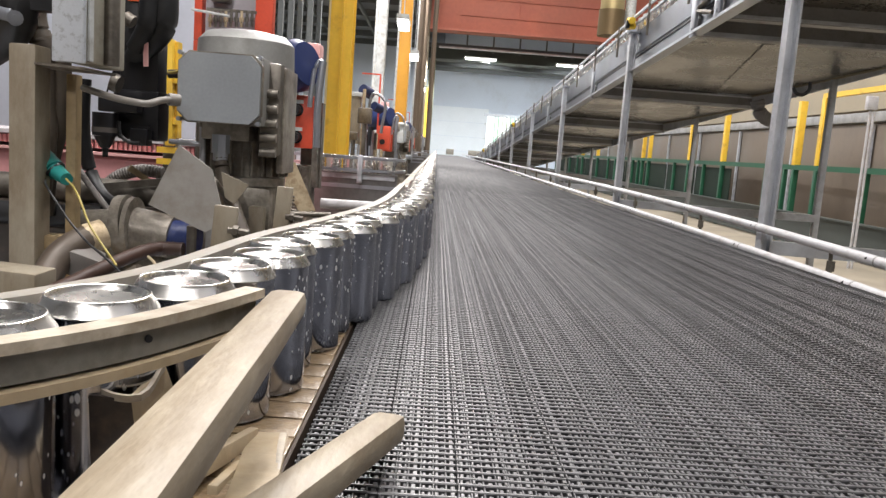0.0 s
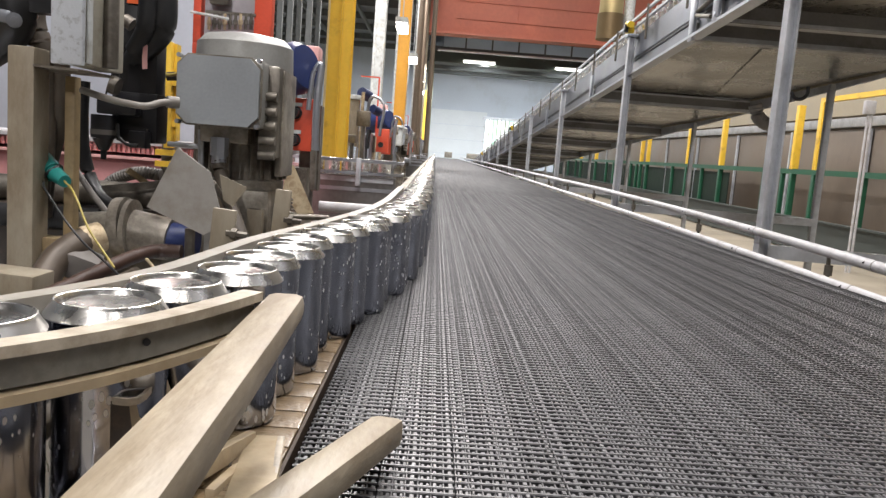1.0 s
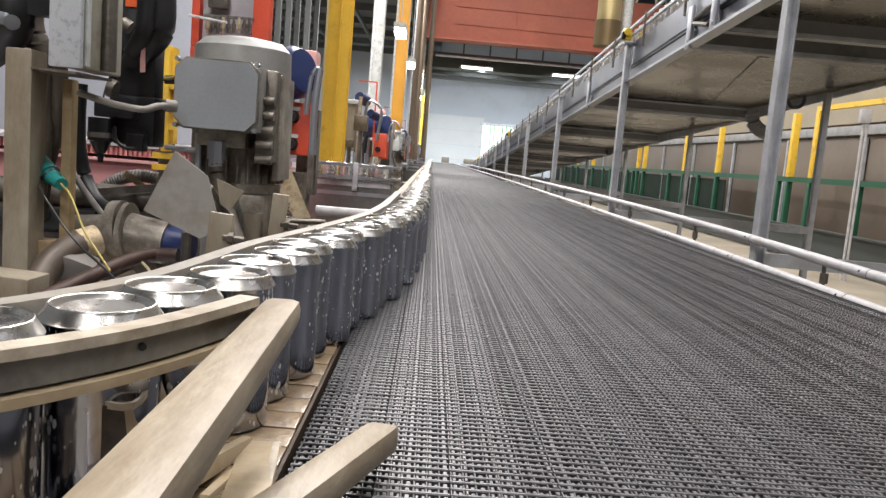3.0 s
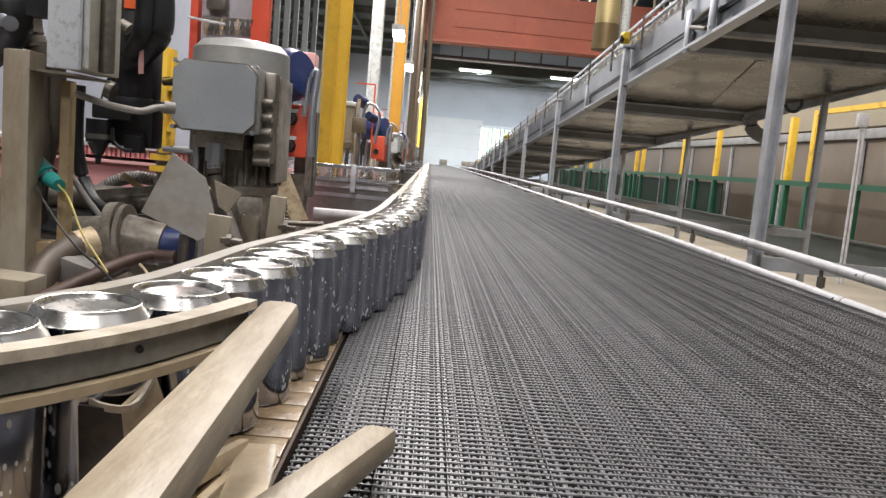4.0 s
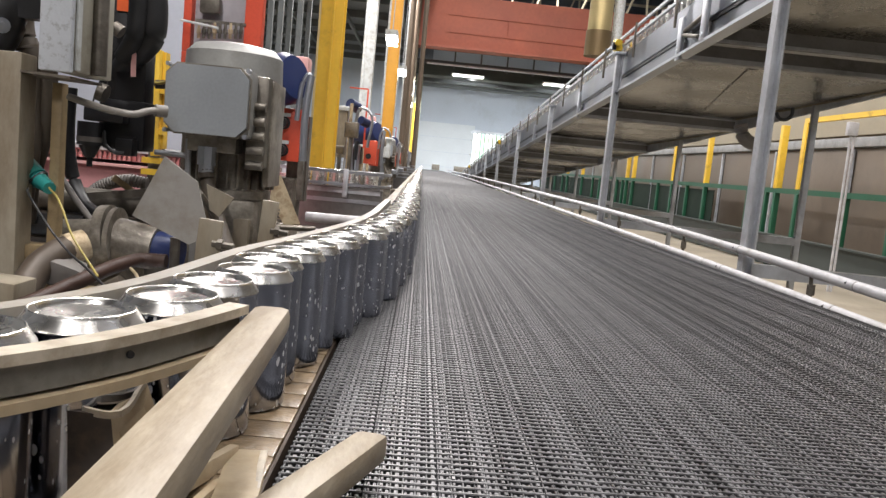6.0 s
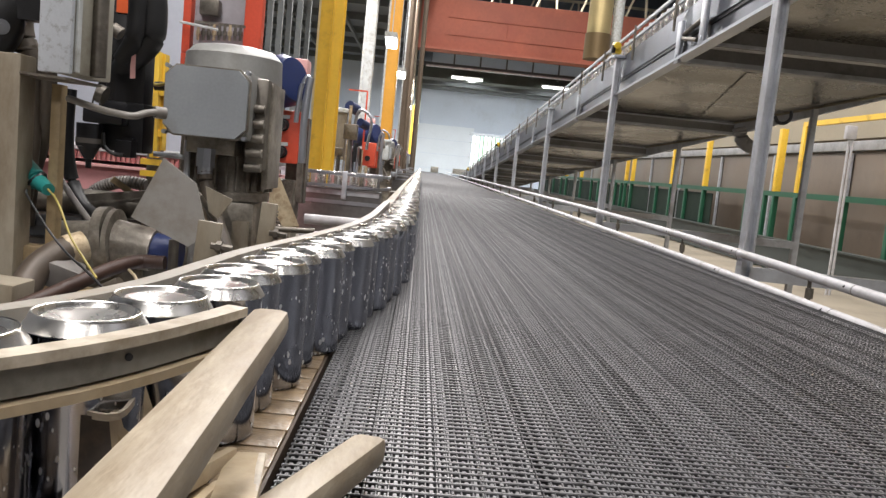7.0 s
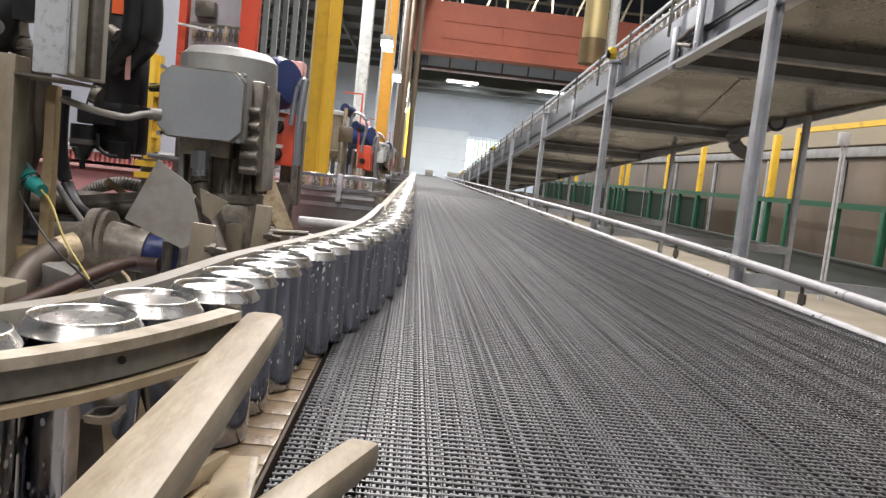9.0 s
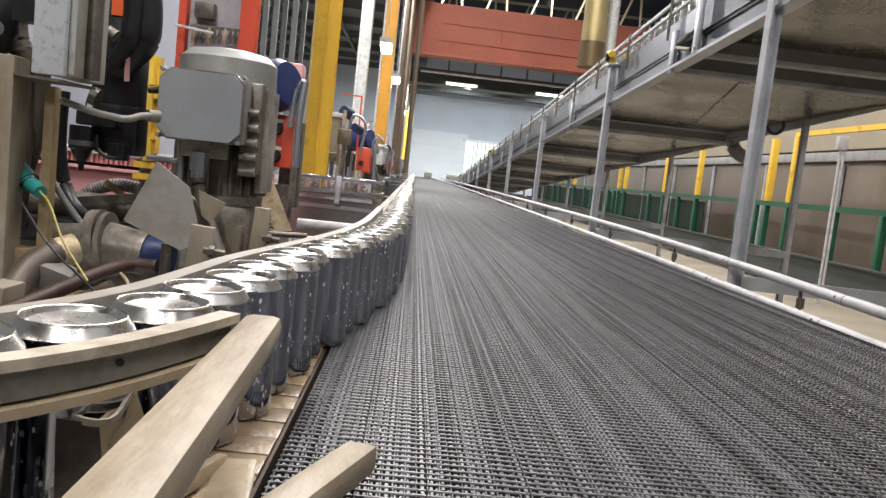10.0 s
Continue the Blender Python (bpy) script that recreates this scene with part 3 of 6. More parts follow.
def overhead_conveyor():
    oc = thing("overhead_conveyor", "stainless overhead conveyor sloping down above the belt on posts", "conveyor")
    y0, y1 = -1.5, 27.0

    def side(x, za, zb, w, mtl, name, label=""):
        part(name, Form().bar((x, y0, oz(y0) + (za + zb) / 2), (x, y1, oz(y1) + (za + zb) / 2), w, zb - za), mtl, oc, label)

    side(OX0 + 0.01, 0.0, 0.012, 0.05, M["steel"], "bottom_flange")
    side(OX0 + 0.028, 0.012, 0.085, 0.006, M["plate_blue"], "lower_side_plate")
    # solid black bar; paints the shade between the two side plates
    side(OX0 + 0.03, 0.085, 0.10, 0.02, M["black"], "shadow_gap", "black bar standing in for the shaded gap between the side plates")
    side(OX0 + 0.02, 0.10, 0.215, 0.008, M["plate_blue"], "upper_side_plate")
    side(OX0 + 0.0, 0.245, 0.257, 0.012, M["galv"], "guide_rail")
    side(OX0 + 0.0, 0.29, 0.302, 0.012, M["galv"], "guide_rail")
    side(OX1 - 0.01, 0.0, 0.20, 0.01, M["galv"], "upper_side_plate")
    part("carry_deck", Form().bar(((OX0 + OX1) / 2, y0, oz(y0) + 0.19), ((OX0 + OX1) / 2, y1, oz(y1) + 0.19), OX1 - OX0 - 0.06, 0.02), M["dark_steel"], oc)
    # posts in pairs, cross beams, and sloping drip trays between them
    for i in range(12):
        y = 2.255 + 1.985 * i - (0.1 if i == 1 else 0)
        top = oz(y) + 0.20
        post = part("post", Form().sweep([(OX0 - 0.012, y, FLOOR), (OX0 - 0.012, y, top)], 0, section=CHANNEL), M["galv"], oc)
        part("post_cap", Form().box((OX0 - 0.005, y, top + 0.006), (0.07, 0.06, 0.016), bevel=0.003), M["steel"], post)
        part("post", Form().box((OX1 - 0.05, y - 0.10, (FLOOR + oz(y) + 0.03) / 2), (0.032, 0.032, oz(y) + 0.03 - FLOOR), bevel=0.006), M["galv"], oc)
        part("cross_tie", Form().bar((OX0 + 0.01, y + 0.03, 0.0), (OX1 - 0.06, y - 0.10, 0.0), 0.035, 0.04), M["galv"], oc)
    for i in range(-1, 12):
        y = 3.165 + 1.975 * i
        z = oz(y)
        part("bracket", Form().box((OX0 - 0.006, y, z + 0.072), (0.014, 0.055, 0.17), bevel=0.003).rod((OX0 - 0.016, y, z + 0.02), (OX0, y, z + 0.02), 0.009, 8), M["steel"], oc)
        # each bay's tray is level; the beam at its start makes the step down
        xa, xb = OX0 + 0.016, OX1 - 0.014
        beam = part("cross_beam", Form().box(((xa + xb) / 2, y + 0.02, z + 0.038), (xb - xa, 0.006, 0.076)).box(((xa + xb) / 2, y + 0.045, z), (xb - xa, 0.055, 0.006)).box(((xa + xb) / 2, y + 0.045, z + 0.076), (xb - xa, 0.055, 0.006)), M["beam_steel"], oc)
        part("lip", Form().box(((xa + xb) / 2, y + 0.014, z + 0.008), (xb - xa, 0.008, 0.018)), M["galv"], beam)
        part("upper_lip", Form().box(((xa + xb) / 2, y + 0.014, z + 0.070), (xb - xa, 0.006, 0.010)), M["galv"], beam)
        part("end_hook", Form().box((OX1 - 0.012, y + 0.03, z + 0.036), (0.012, 0.07, 0.085), bevel=0.003), M["galv"], beam)
        drop = oz(y + 1.975) + 0.082
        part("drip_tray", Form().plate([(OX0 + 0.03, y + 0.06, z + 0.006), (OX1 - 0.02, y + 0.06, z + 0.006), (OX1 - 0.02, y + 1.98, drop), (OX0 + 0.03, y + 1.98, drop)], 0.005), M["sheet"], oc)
        part("tray_edge", Form().bar((OX1 - 0.02, y + 0.06, z + 0.014), (OX1 - 0.02, y + 1.98, drop + 0.008), 0.016, 0.03), M["brown_edge"], oc)
        # thin strip running diagonally under the tray
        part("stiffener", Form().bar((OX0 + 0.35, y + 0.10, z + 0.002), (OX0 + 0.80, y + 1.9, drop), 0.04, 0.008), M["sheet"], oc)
        if i == 0:
            yb = y - 0.27
            zb = oz(yb) + 0.012
            part("bracket", Form().box((OX0 - 0.008, yb, zb + 0.10), (0.014, 0.055, 0.22), bevel=0.003).rod((OX0 - 0.018, yb, zb + 0.02), (OX0, yb, zb + 0.02), 0.009, 8), M["steel"], oc)
            joint = part("joint_beam", Form().box(((xa + xb) / 2, yb + 0.02, zb + 0.04), (xb - xa, 0.006, 0.07)).box(((xa + xb) / 2, yb + 0.045, zb), (xb - xa, 0.055, 0.006)), M["beam_steel"], oc)
            part("lip", Form().box(((xa + xb) / 2, yb + 0.014, zb + 0.006), (xb - xa, 0.008, 0.012)), M["galv"], joint)
            part("tie_rod", Form().rod((OX0 + 0.0, yb + 0.03, zb + 0.10), (OX0 + 0.0, y - 0.03, z + 0.10), 0.010, 8).rod((OX0 - 0.01, yb + 0.05, zb + 0.02), (OX0 - 0.01, y - 0.05, z + 0.08), 0.008, 8), M["dark_steel"], oc)
        if i >= 0:
            part("gusset", Form().plate([(OX0 + 0.04, y - 0.10, z + 0.02), (OX0 + 0.04, y + 0.01, z + 0.02), (OX0 + 0.04, y + 0.01, z + 0.15)], 0.006, (1, 0, 0)), M["galv"], oc)


M["brown_edge"] = mat("tan_tray_edge", (0.30, 0.26, 0.17), 0.45, 0.3, 0.2, 5, 60, 0.06)
overhead_conveyor()

# ---- green railing, posts and panelled machine beyond the overhead conveyor ----


M["green_dark"] = mat("dark_green_sheet", (0.014, 0.026, 0.018), 0.6, 0, 0.3, 3, 60, 0.06, spec=0.15)
M["cream_housing"] = mat("cream_sheet_housing", (0.42, 0.36, 0.26), 0.45, 0.2, 0.12, 1.5, 40, 0.05)
M["toe_steel"] = mat("dark_green_grey_channel", (0.06, 0.07, 0.065), 0.45, 0.3, 0.25, 4, 60, 0.06)
RAIL_X = 5.12
RAIL_POSTS = (4.4, 6.24, 8.16, 10.32, 10.96, 13.76, 15.6, 18.56, 19.12, 22.0, 24.5, 27.0, 29.5, 32.0)


def railing():
    r = thing("green_railing", "green painted steel guard railing on the factory floor", "railing")
    x = RAIL_X
    part("top_rail", Form().bar((x, 1.0, 0.330), (x, 34, 0.330), 0.07, 0.07), M["green"], r)
    part("toe_board", Form().bar((x - 0.05, 1.0, -0.515), (x - 0.05, 34, -0.515), 0.04, 0.43), M["toe_steel"], r, "dark toe channel")
    part("toe_lip", Form().bar((x - 0.09, 1.0, -0.30), (x - 0.09, 34, -0.30), 0.12, 0.02), M["toe_steel"], r)
    for i in range(10):
        part("infill", Form().box((x + 0.03, 14.3 + i * 1.9, -0.05), (0.012, 1.8, 0.60)), M["green_dark"], r, "dark green infill sheet")
    for y in RAIL_POSTS:
        part("upright", Form().box((x, y, (FLOOR + 0.30) / 2), (0.075, 0.075, 0.30 - FLOOR), bevel=0.006), M["green"], r)
        part("upright", Form().box((x, y + 0.95, (FLOOR + 0.30) / 2), (0.06, 0.06, 0.30 - FLOOR), bevel=0.006), M["green"], r)


def panel_machine():
    pm = thing("panelled_machine", "long machine with brown coated panels and pale trim", "machine")
    x = 5.76
    part("housing", Form().box((x + 1.0, 18, 0.24), (1.9, 34, 1.5)), M["brown_panel"], pm)
    part("plinth", Form().box((x + 1.0, 18, (FLOOR - 0.5) / 2), (1.8, 34, -0.5 - FLOOR)), M["black"], pm)
    part("top_trim", Form().box((x + 0.0, 18, 1.06), (0.08, 34, 0.13), bevel=0.01), M["post_grey"], pm)
    for i in range(15):
        y = 1.3 + 2.24 * i
        part("panel", Form().box((x + 0.03, y + 1.1, 0.27), (0.04, 2.14, 1.36), bevel=0.008), M["brown_panel"], pm)
        part("seam_strip", Form().box((x - 0.005, y, 0.27), (0.04, 0.05, 1.4)), M["galv"], pm)
        part("foot", Form().box((x + 0.05, y + 0.3, (FLOOR - 0.48) / 2), (0.1, 0.1, -0.48 - FLOOR)), M["galv"], pm)
    part("upper_housing", Form().box((x + 1.1, 18, 2.3), (1.7, 34, 2.2)), M["cream_housing"], pm)


def yellow_posts():
    for y, w in ((10.32, 0.075), (10.96, 0.095), (13.76, 0.085), (15.6, 0.085), (18.56, 0.085), (19.12, 0.085), (24.5, 0.1), (27.0, 0.1)):
        solo("yellow_post", Form().box((RAIL_X, y, 0.81), (w, 0.09, 0.90), bevel=0.008), M["yellow"], "yellow painted steel post standing on the green railing", "post", "yellow posts")


railing()
panel_machine()
yellow_posts()

# ---- far end of the hall ----


def far_end():
    g = thing("red_girder", "wide red-clad girder spanning the hall on a steel column", "girder")
    part("cladding", Form().box((3.9, 26.2, 4.98), (8.8, 0.4, 1.66), bevel=0.02), M["red_beam"], g)
    part("bottom_flange", Form().box((3.9, 26.1, 4.11), (8.8, 0.7, 0.07)), M["red_beam"], g)
    part("column", Form().box((-0.62, 26.2, (FLOOR + CEIL) / 2), (0.24, 0.3, CEIL - FLOOR)), M["beige_post"], g)
    part("column", Form().box((8.4, 26.2, (FLOOR + CEIL) / 2), (0.3, 0.3, CEIL - FLOOR)), M["beige_post"], g)
    for z in (4.62, 5.18):
        part("conduit", Form().rod((0.4, 25.97, z), (5.2, 25.97, z - 0.05), 0.012, 6), M["red_beam"], g)
    part("conduit", Form().rod((2.4, 25.97, 4.6), (2.4, 25.97, 5.2), 0.012, 6), M["red_beam"], g)
    # dark mezzanine edge behind the girder
    mz = thing("mezzanine", "dark steel mezzanine edge with railing at the far end", "mezzanine")
    part("deck", Form().box((5.0, 38.0, 4.62), (12.0, 8.0, 0.24)), M["truss"], mz)
    part("edge_beam", Form().box((5.0, 33.8, 4.28), (12.0, 0.3, 0.46)), M["mezz"], mz)
    part("hanger_deck", Form().box((5.0, 30.5, 5.4), (12.0, 6.0, 0.1)), M["truss"], mz)
    part("cable_tray", Form().bar((-0.2, 31.0, 4.20), (8.0, 31.0, 4.20), 0.3, 0.05), M["galv"], mz)
    part("handrail", Form().bar((-0.4, 31.2, 4.78), (8.0, 31.2, 4.78), 0.05, 0.05), M["truss"], mz)
    for i in range(9):
        part("hanger", Form().box((0.9 + i * 1.05, 31.1, 4.75), (0.06, 0.06, 1.3)), M["truss"], mz)
    for x in (-0.45, 9.8):
        part("column", Form().box((x, 34.2, (FLOOR + 4.1) / 2), (0.28, 0.24, 4.1 - FLOOR)), M["green_grey"], mz)
    for y in (36.5, 39, 41.5):
        part("joist", Form().box((5.0, y, 4.42), (12.0, 0.14, 0.2)), M["truss"], mz)
    for x, w in ((1.59, 1.30), (5.42, 1.1), (9.0, 1.2)):
        la = thing("strip_lamp", "lit white fluorescent strip lamp under the mezzanine edge", "lamp", "strip lamps")
        part("housing", Form().box((x, 33.50, 4.175), (w + 0.1, 0.2, 0.07)), M["light_grey"], la)
        part("tube", Form().box((x, 33.46, 4.11), (w, 0.16, 0.06)), M["tube_light"], la, "lit tube")
    # pale sectional door and daylit strip curtain in the end wall
    d = tagged(thing("door_1", "pale closed sectional door in the end wall", ""), kind="structure")
    for i in range(4):
        part("panel", Form().box((1.25, Y1 - 0.03, FLOOR + 0.48 + i * 0.86), (3.3, 0.05, 0.84)), M["pale_door"], d)
    c = tagged(thing("door_2", "strip curtain doorway letting in bright daylight", ""), kind="structure")
    for i in range(11):
        w = 0.12 + 0.07 * random.random()
        part("strip", Form().box((2.95 + i * 0.235, Y1 - 0.06 - 0.01 * (i % 2), 0.75), (w, 0.02, 3.1)), M["daylight"] if i % 4 != 2 else M["daylight_green"], c)
    part("frame", Form().box((4.1, Y1 - 0.04, 2.4), (2.9, 0.08, 0.16)), M["galv"], c)
    part("backing", Form().box((4.1, Y1 - 0.02, 0.75), (2.8, 0.03, 3.1)), M["green_grey"], c)
    # small clutter at the end of the line
    for x, y, s in ((0.7, 41, 0.4), (1.9, 41, 0.45), (2.35, 41.5, 0.4)):
        t = thing("pallet_stack", "small dark stack of crates on the floor at the far end", "crates", "far crates")
        for k in range(3):
            part("crate", Form().box((x, y, FLOOR + 0.17 + k * 0.34), (s, s, 0.3), bevel=0.02), M["blue_grey"] if k % 2 else M["dark_steel"], t)
    # duct through the roof
    du = thing("duct", "brass-coloured round ventilation duct with dark collar rising to the roof", "duct")
    part("pipe", Form().rod((3.76, 18.0, 3.4), (3.76, 18.0, CEIL), 0.27, 24), M["brass"], du)
    part("collar", Form().rod((3.76, 18.0, 3.05), (3.76, 18.0, 3.62), 0.295, 24), M["brass_dark"], du)
    part("side_pipe", Form().rod((4.20, 18.1, 2.2), (4.20, 18.1, CEIL), 0.12, 14), M["light_grey"], du)
    # roof trusses
    for i, y in enumerate((29.5, 34, 39)):
        tr = thing("roof_truss", "cream painted steel lattice roof truss", "truss", "roof trusses")
        part("bottom_chord", Form().box((5.0, y, 6.35), (12, 0.1, 0.1)), M["cream_truss"], tr)
        part("top_chord", Form().box((5.0, y, 7.9), (12, 0.1, 0.1)), M["cream_truss"], tr)
        for k in range(14):
            x = -0.6 + k * 0.85
            part("strut", Form().bar((x, y, 6.35), (x + (0.55 if k % 2 else -0.1), y, 7.9), 0.07, 0.07, up=(0, 1, 0)), M["cream_truss"], tr)
        part("hanger", Form().box((5.0, y, 8.2), (0.1, 0.1, 0.62)), M["cream_truss"], tr)
    # lower dark deck over the machine side
    lo = thing("low_deck", "dark low roof deck with joists over the machines", "roof deck")
    part("deck", Form().box((-6.42, 25, 5.95), (12.9, 41, 0.12)), M["ceiling"], lo)
    for i in range(13):
        part("joist", Form().box((-6.7, 6 + i * 3.1, 5.75), (12.0, 0.12, 0.28)), M["truss"], lo)
    for x in (-1.2, -3.4, -5.6):
        part("purlin", Form().box((x, 25, 5.55), (0.1, 41, 0.16)), M["truss"], lo)
    for lx, ly, lz in ROW_LAMPS:
        f = thing("row_lamp", "lit white panel lamp hanging over the machine row", "lamp", "row lamps")
        part("housing", Form().box((lx, ly, lz + 0.03), (0.34, 1.3, 0.06)), M["light_grey"], f)
        part("hanger", Form().rod((lx, ly, lz + 0.05), (lx, ly, CEIL if ly < 4.6 else 5.9), 0.015, 6), M["galv"], f)
    # lamp fixtures that light the hall
    for lx, ly in HALL_LAMPS:
        f = thing("hall_lamp", "white hanging fluorescent hall lamp", "lamp", "hall lamps")
        part("housing", Form().box((lx, ly, CEIL - 0.55), (1.2, 2.7, 0.1)), M["light_grey"], f)
        for dy in (-1, 1):
            part("hanger", Form().rod((lx, ly + dy, CEIL - 0.5), (lx, ly + dy, CEIL), 0.012, 6), M["galv"], f)


M["mezz"] = mat("dark_green_steel", (0.05, 0.065, 0.055), 0.5, 0.2, 0.2, 2, 30, 0.05)
M["green_grey"] = mat("green_grey_column", (0.28, 0.29, 0.20), 0.5, 0, 0.15, 2, 30, 0.05)
M["pale_door"] = mat("pale_door_panel", (0.74, 0.78, 0.82), 0.5, 0, 0.05, 1, 12, 0.02)
M["daylight_green"] = mat("green_tinted_strip", (0.62, 1.0, 0.8), 0.5, 0, 0.1, 1, 10, 0, emit=0.9)
M["blue_grey"] = mat("blue_grey_crate", (0.16, 0.2, 0.27), 0.5, 0, 0.15, 3, 30, 0.05)
far_end()

# ---- columns and hanging lamps along the machine row ----


def columns():
    y = thing("yellow_column", "yellow painted steel column beside the cross conveyor", "column")
    a, b = (-0.668, 4.600, 0.215), (-0.538, 4.600, 0.225)
    cx = (a[0] + b[0]) / 2
    part("web", Form().box((cx, 4.67, (FLOOR + CEIL) / 2), (0.02, 0.14, CEIL - FLOOR)), M["yellow"], y)
    for yy in (4.6, 4.74):
        part("flange", Form().box((cx, yy, (FLOOR + CEIL) / 2), (b[0] - a[0], 0.014, CEIL - FLOOR), bevel=0.003), M["yellow"], y)
    part("flange", Form().box((cx + 0.008, 4.588, (FLOOR + CEIL) / 2), (0.012, 0.02, CEIL - FLOOR), bevel=0.004), M["yellow"], y)
    part("flange", Form().box((a[0] - 0.006, 4.67, (FLOOR + CEIL) / 2), (0.014, 0.15, CEIL - FLOOR), bevel=0.003), M["pale_yellow"], y)
    for px, yy, r, key, name in ((((-0.595, 7.000, 0.745), (-0.515, 7.000, 0.751)), 7.0, 0, "light_grey", "grey_column"), (((-0.501, 8.800, 0.899), (-0.375, 8.800, 0.908)), 8.8, 0, "orange", "amber_column"),
                                 (((-0.399, 12.000, 1.166), (-0.347, 12.000, 1.170)), 12, 0, "brown_post", "brown_column"), (((-0.403, 15.000, 2.361), (-0.339, 15.000, 2.366)), 15, 0, "brown_post", "brown_column")):
        x0, x1 = px[0][0], px[1][0]
        t = thing(name, name.replace("_column", "") + " painted steel building column rising to the roof", "column", "columns")
        part("shaft", Form().box(((x0 + x1) / 2, yy, (FLOOR + 5.9) / 2), (x1 - x0, 0.12, 5.9 - FLOOR), bevel=0.008), M[key], t)
        part("cover", Form().box((x0 - 0.012, yy + 0.02, (FLOOR + 5.9) / 2), (0.022, 0.14, 5.9 - FLOOR)), M["light_grey"], t)
    p, q = (-0.416, 22.000, 0.876), (-0.320, 22.000, 0.883)
    solo("yellow_bollard", Form().box(((p[0] + q[0]) / 2, 22, (FLOOR + 1.9) / 2), (q[0] - p[0], 0.1, 1.9 - FLOOR), bevel=0.01), M["yellow"], "tall yellow guard post far along the row", "post")
    # pipes that run up beside the columns
    for k, (px, yy, rr) in enumerate((((-0.339, 12.000, 1.931), 12, 0.035), ((-0.289, 12.400, 1.993), 12.4, 0.03), ((-0.468, 11.000, 1.777), 11, 0.02), ((-0.198, 10.000, 1.862), 16, 0.05))):
        solo("riser_pipe", Form().rod((px[0], yy, FLOOR), (px[0] - 0.02, yy, 5.9), rr, 10), M["brown_post"] if k != 2 else M["light_grey"], "brown vertical service pipe beside a column", "pipe", "riser pipes")
    # thin dark uprights far behind the machines
    for px, yy in (((-1.874, 9.000, 1.571), 9), ((-1.759, 9.000, 1.579), 9), ((-1.841, 10.000, 1.739), 10), ((-1.542, 9.000, 1.596), 9), ((-1.759, 11.000, 1.910), 11)):
        solo("dark_upright", Form().box((px[0], yy, (FLOOR + 5.9) / 2), (0.06, 0.06, 5.9 - FLOOR)), M["truss"], "thin dark steel upright behind the machines", "post", "dark uprights")
    for px in ((-0.426, 8.000, 1.430), (-0.399, 10.800, 1.435), (-0.347, 13.800, 1.424), (-0.389, 16.600, 1.434)):
        x, yy, z = px
        la = thing("row_lamp", "lit white panel lamp hanging over the machine row", "lamp", "row lamps")
        part("housing", Form().box((x, yy, z + 0.05), (0.12, 0.46, 0.05)), M["light_grey"], la)
        part("diffuser", Form().box((x, yy, z), (0.10, 0.42, 0.05)), M["tube_light"], la, "lit diffuser")
        part("hanger", Form().rod((x, yy, z + 0.07), (x, yy, 5.9), 0.006, 6), M["galv"], la)


M["pale_yellow"] = mat("pale_yellow_paint", (0.72, 0.60, 0.32), 0.5, 0, 0.1, 4, 60, 0.06)
M["brown_post"] = mat("brown_painted_steel", (0.13, 0.095, 0.065), 0.5, 0, 0.15, 4, 60, 0.06)
columns()
# ---- machine stations beside the belt ----
M["plate_grey"] = mat("dull_steel_plate", (0.40, 0.385, 0.36), 0.42, 0.55, 0.08, 6, 120, 0.04, dirt=(0.28, 0.25, 0.2), dirt_amount=0.3, dirt_scale=8)


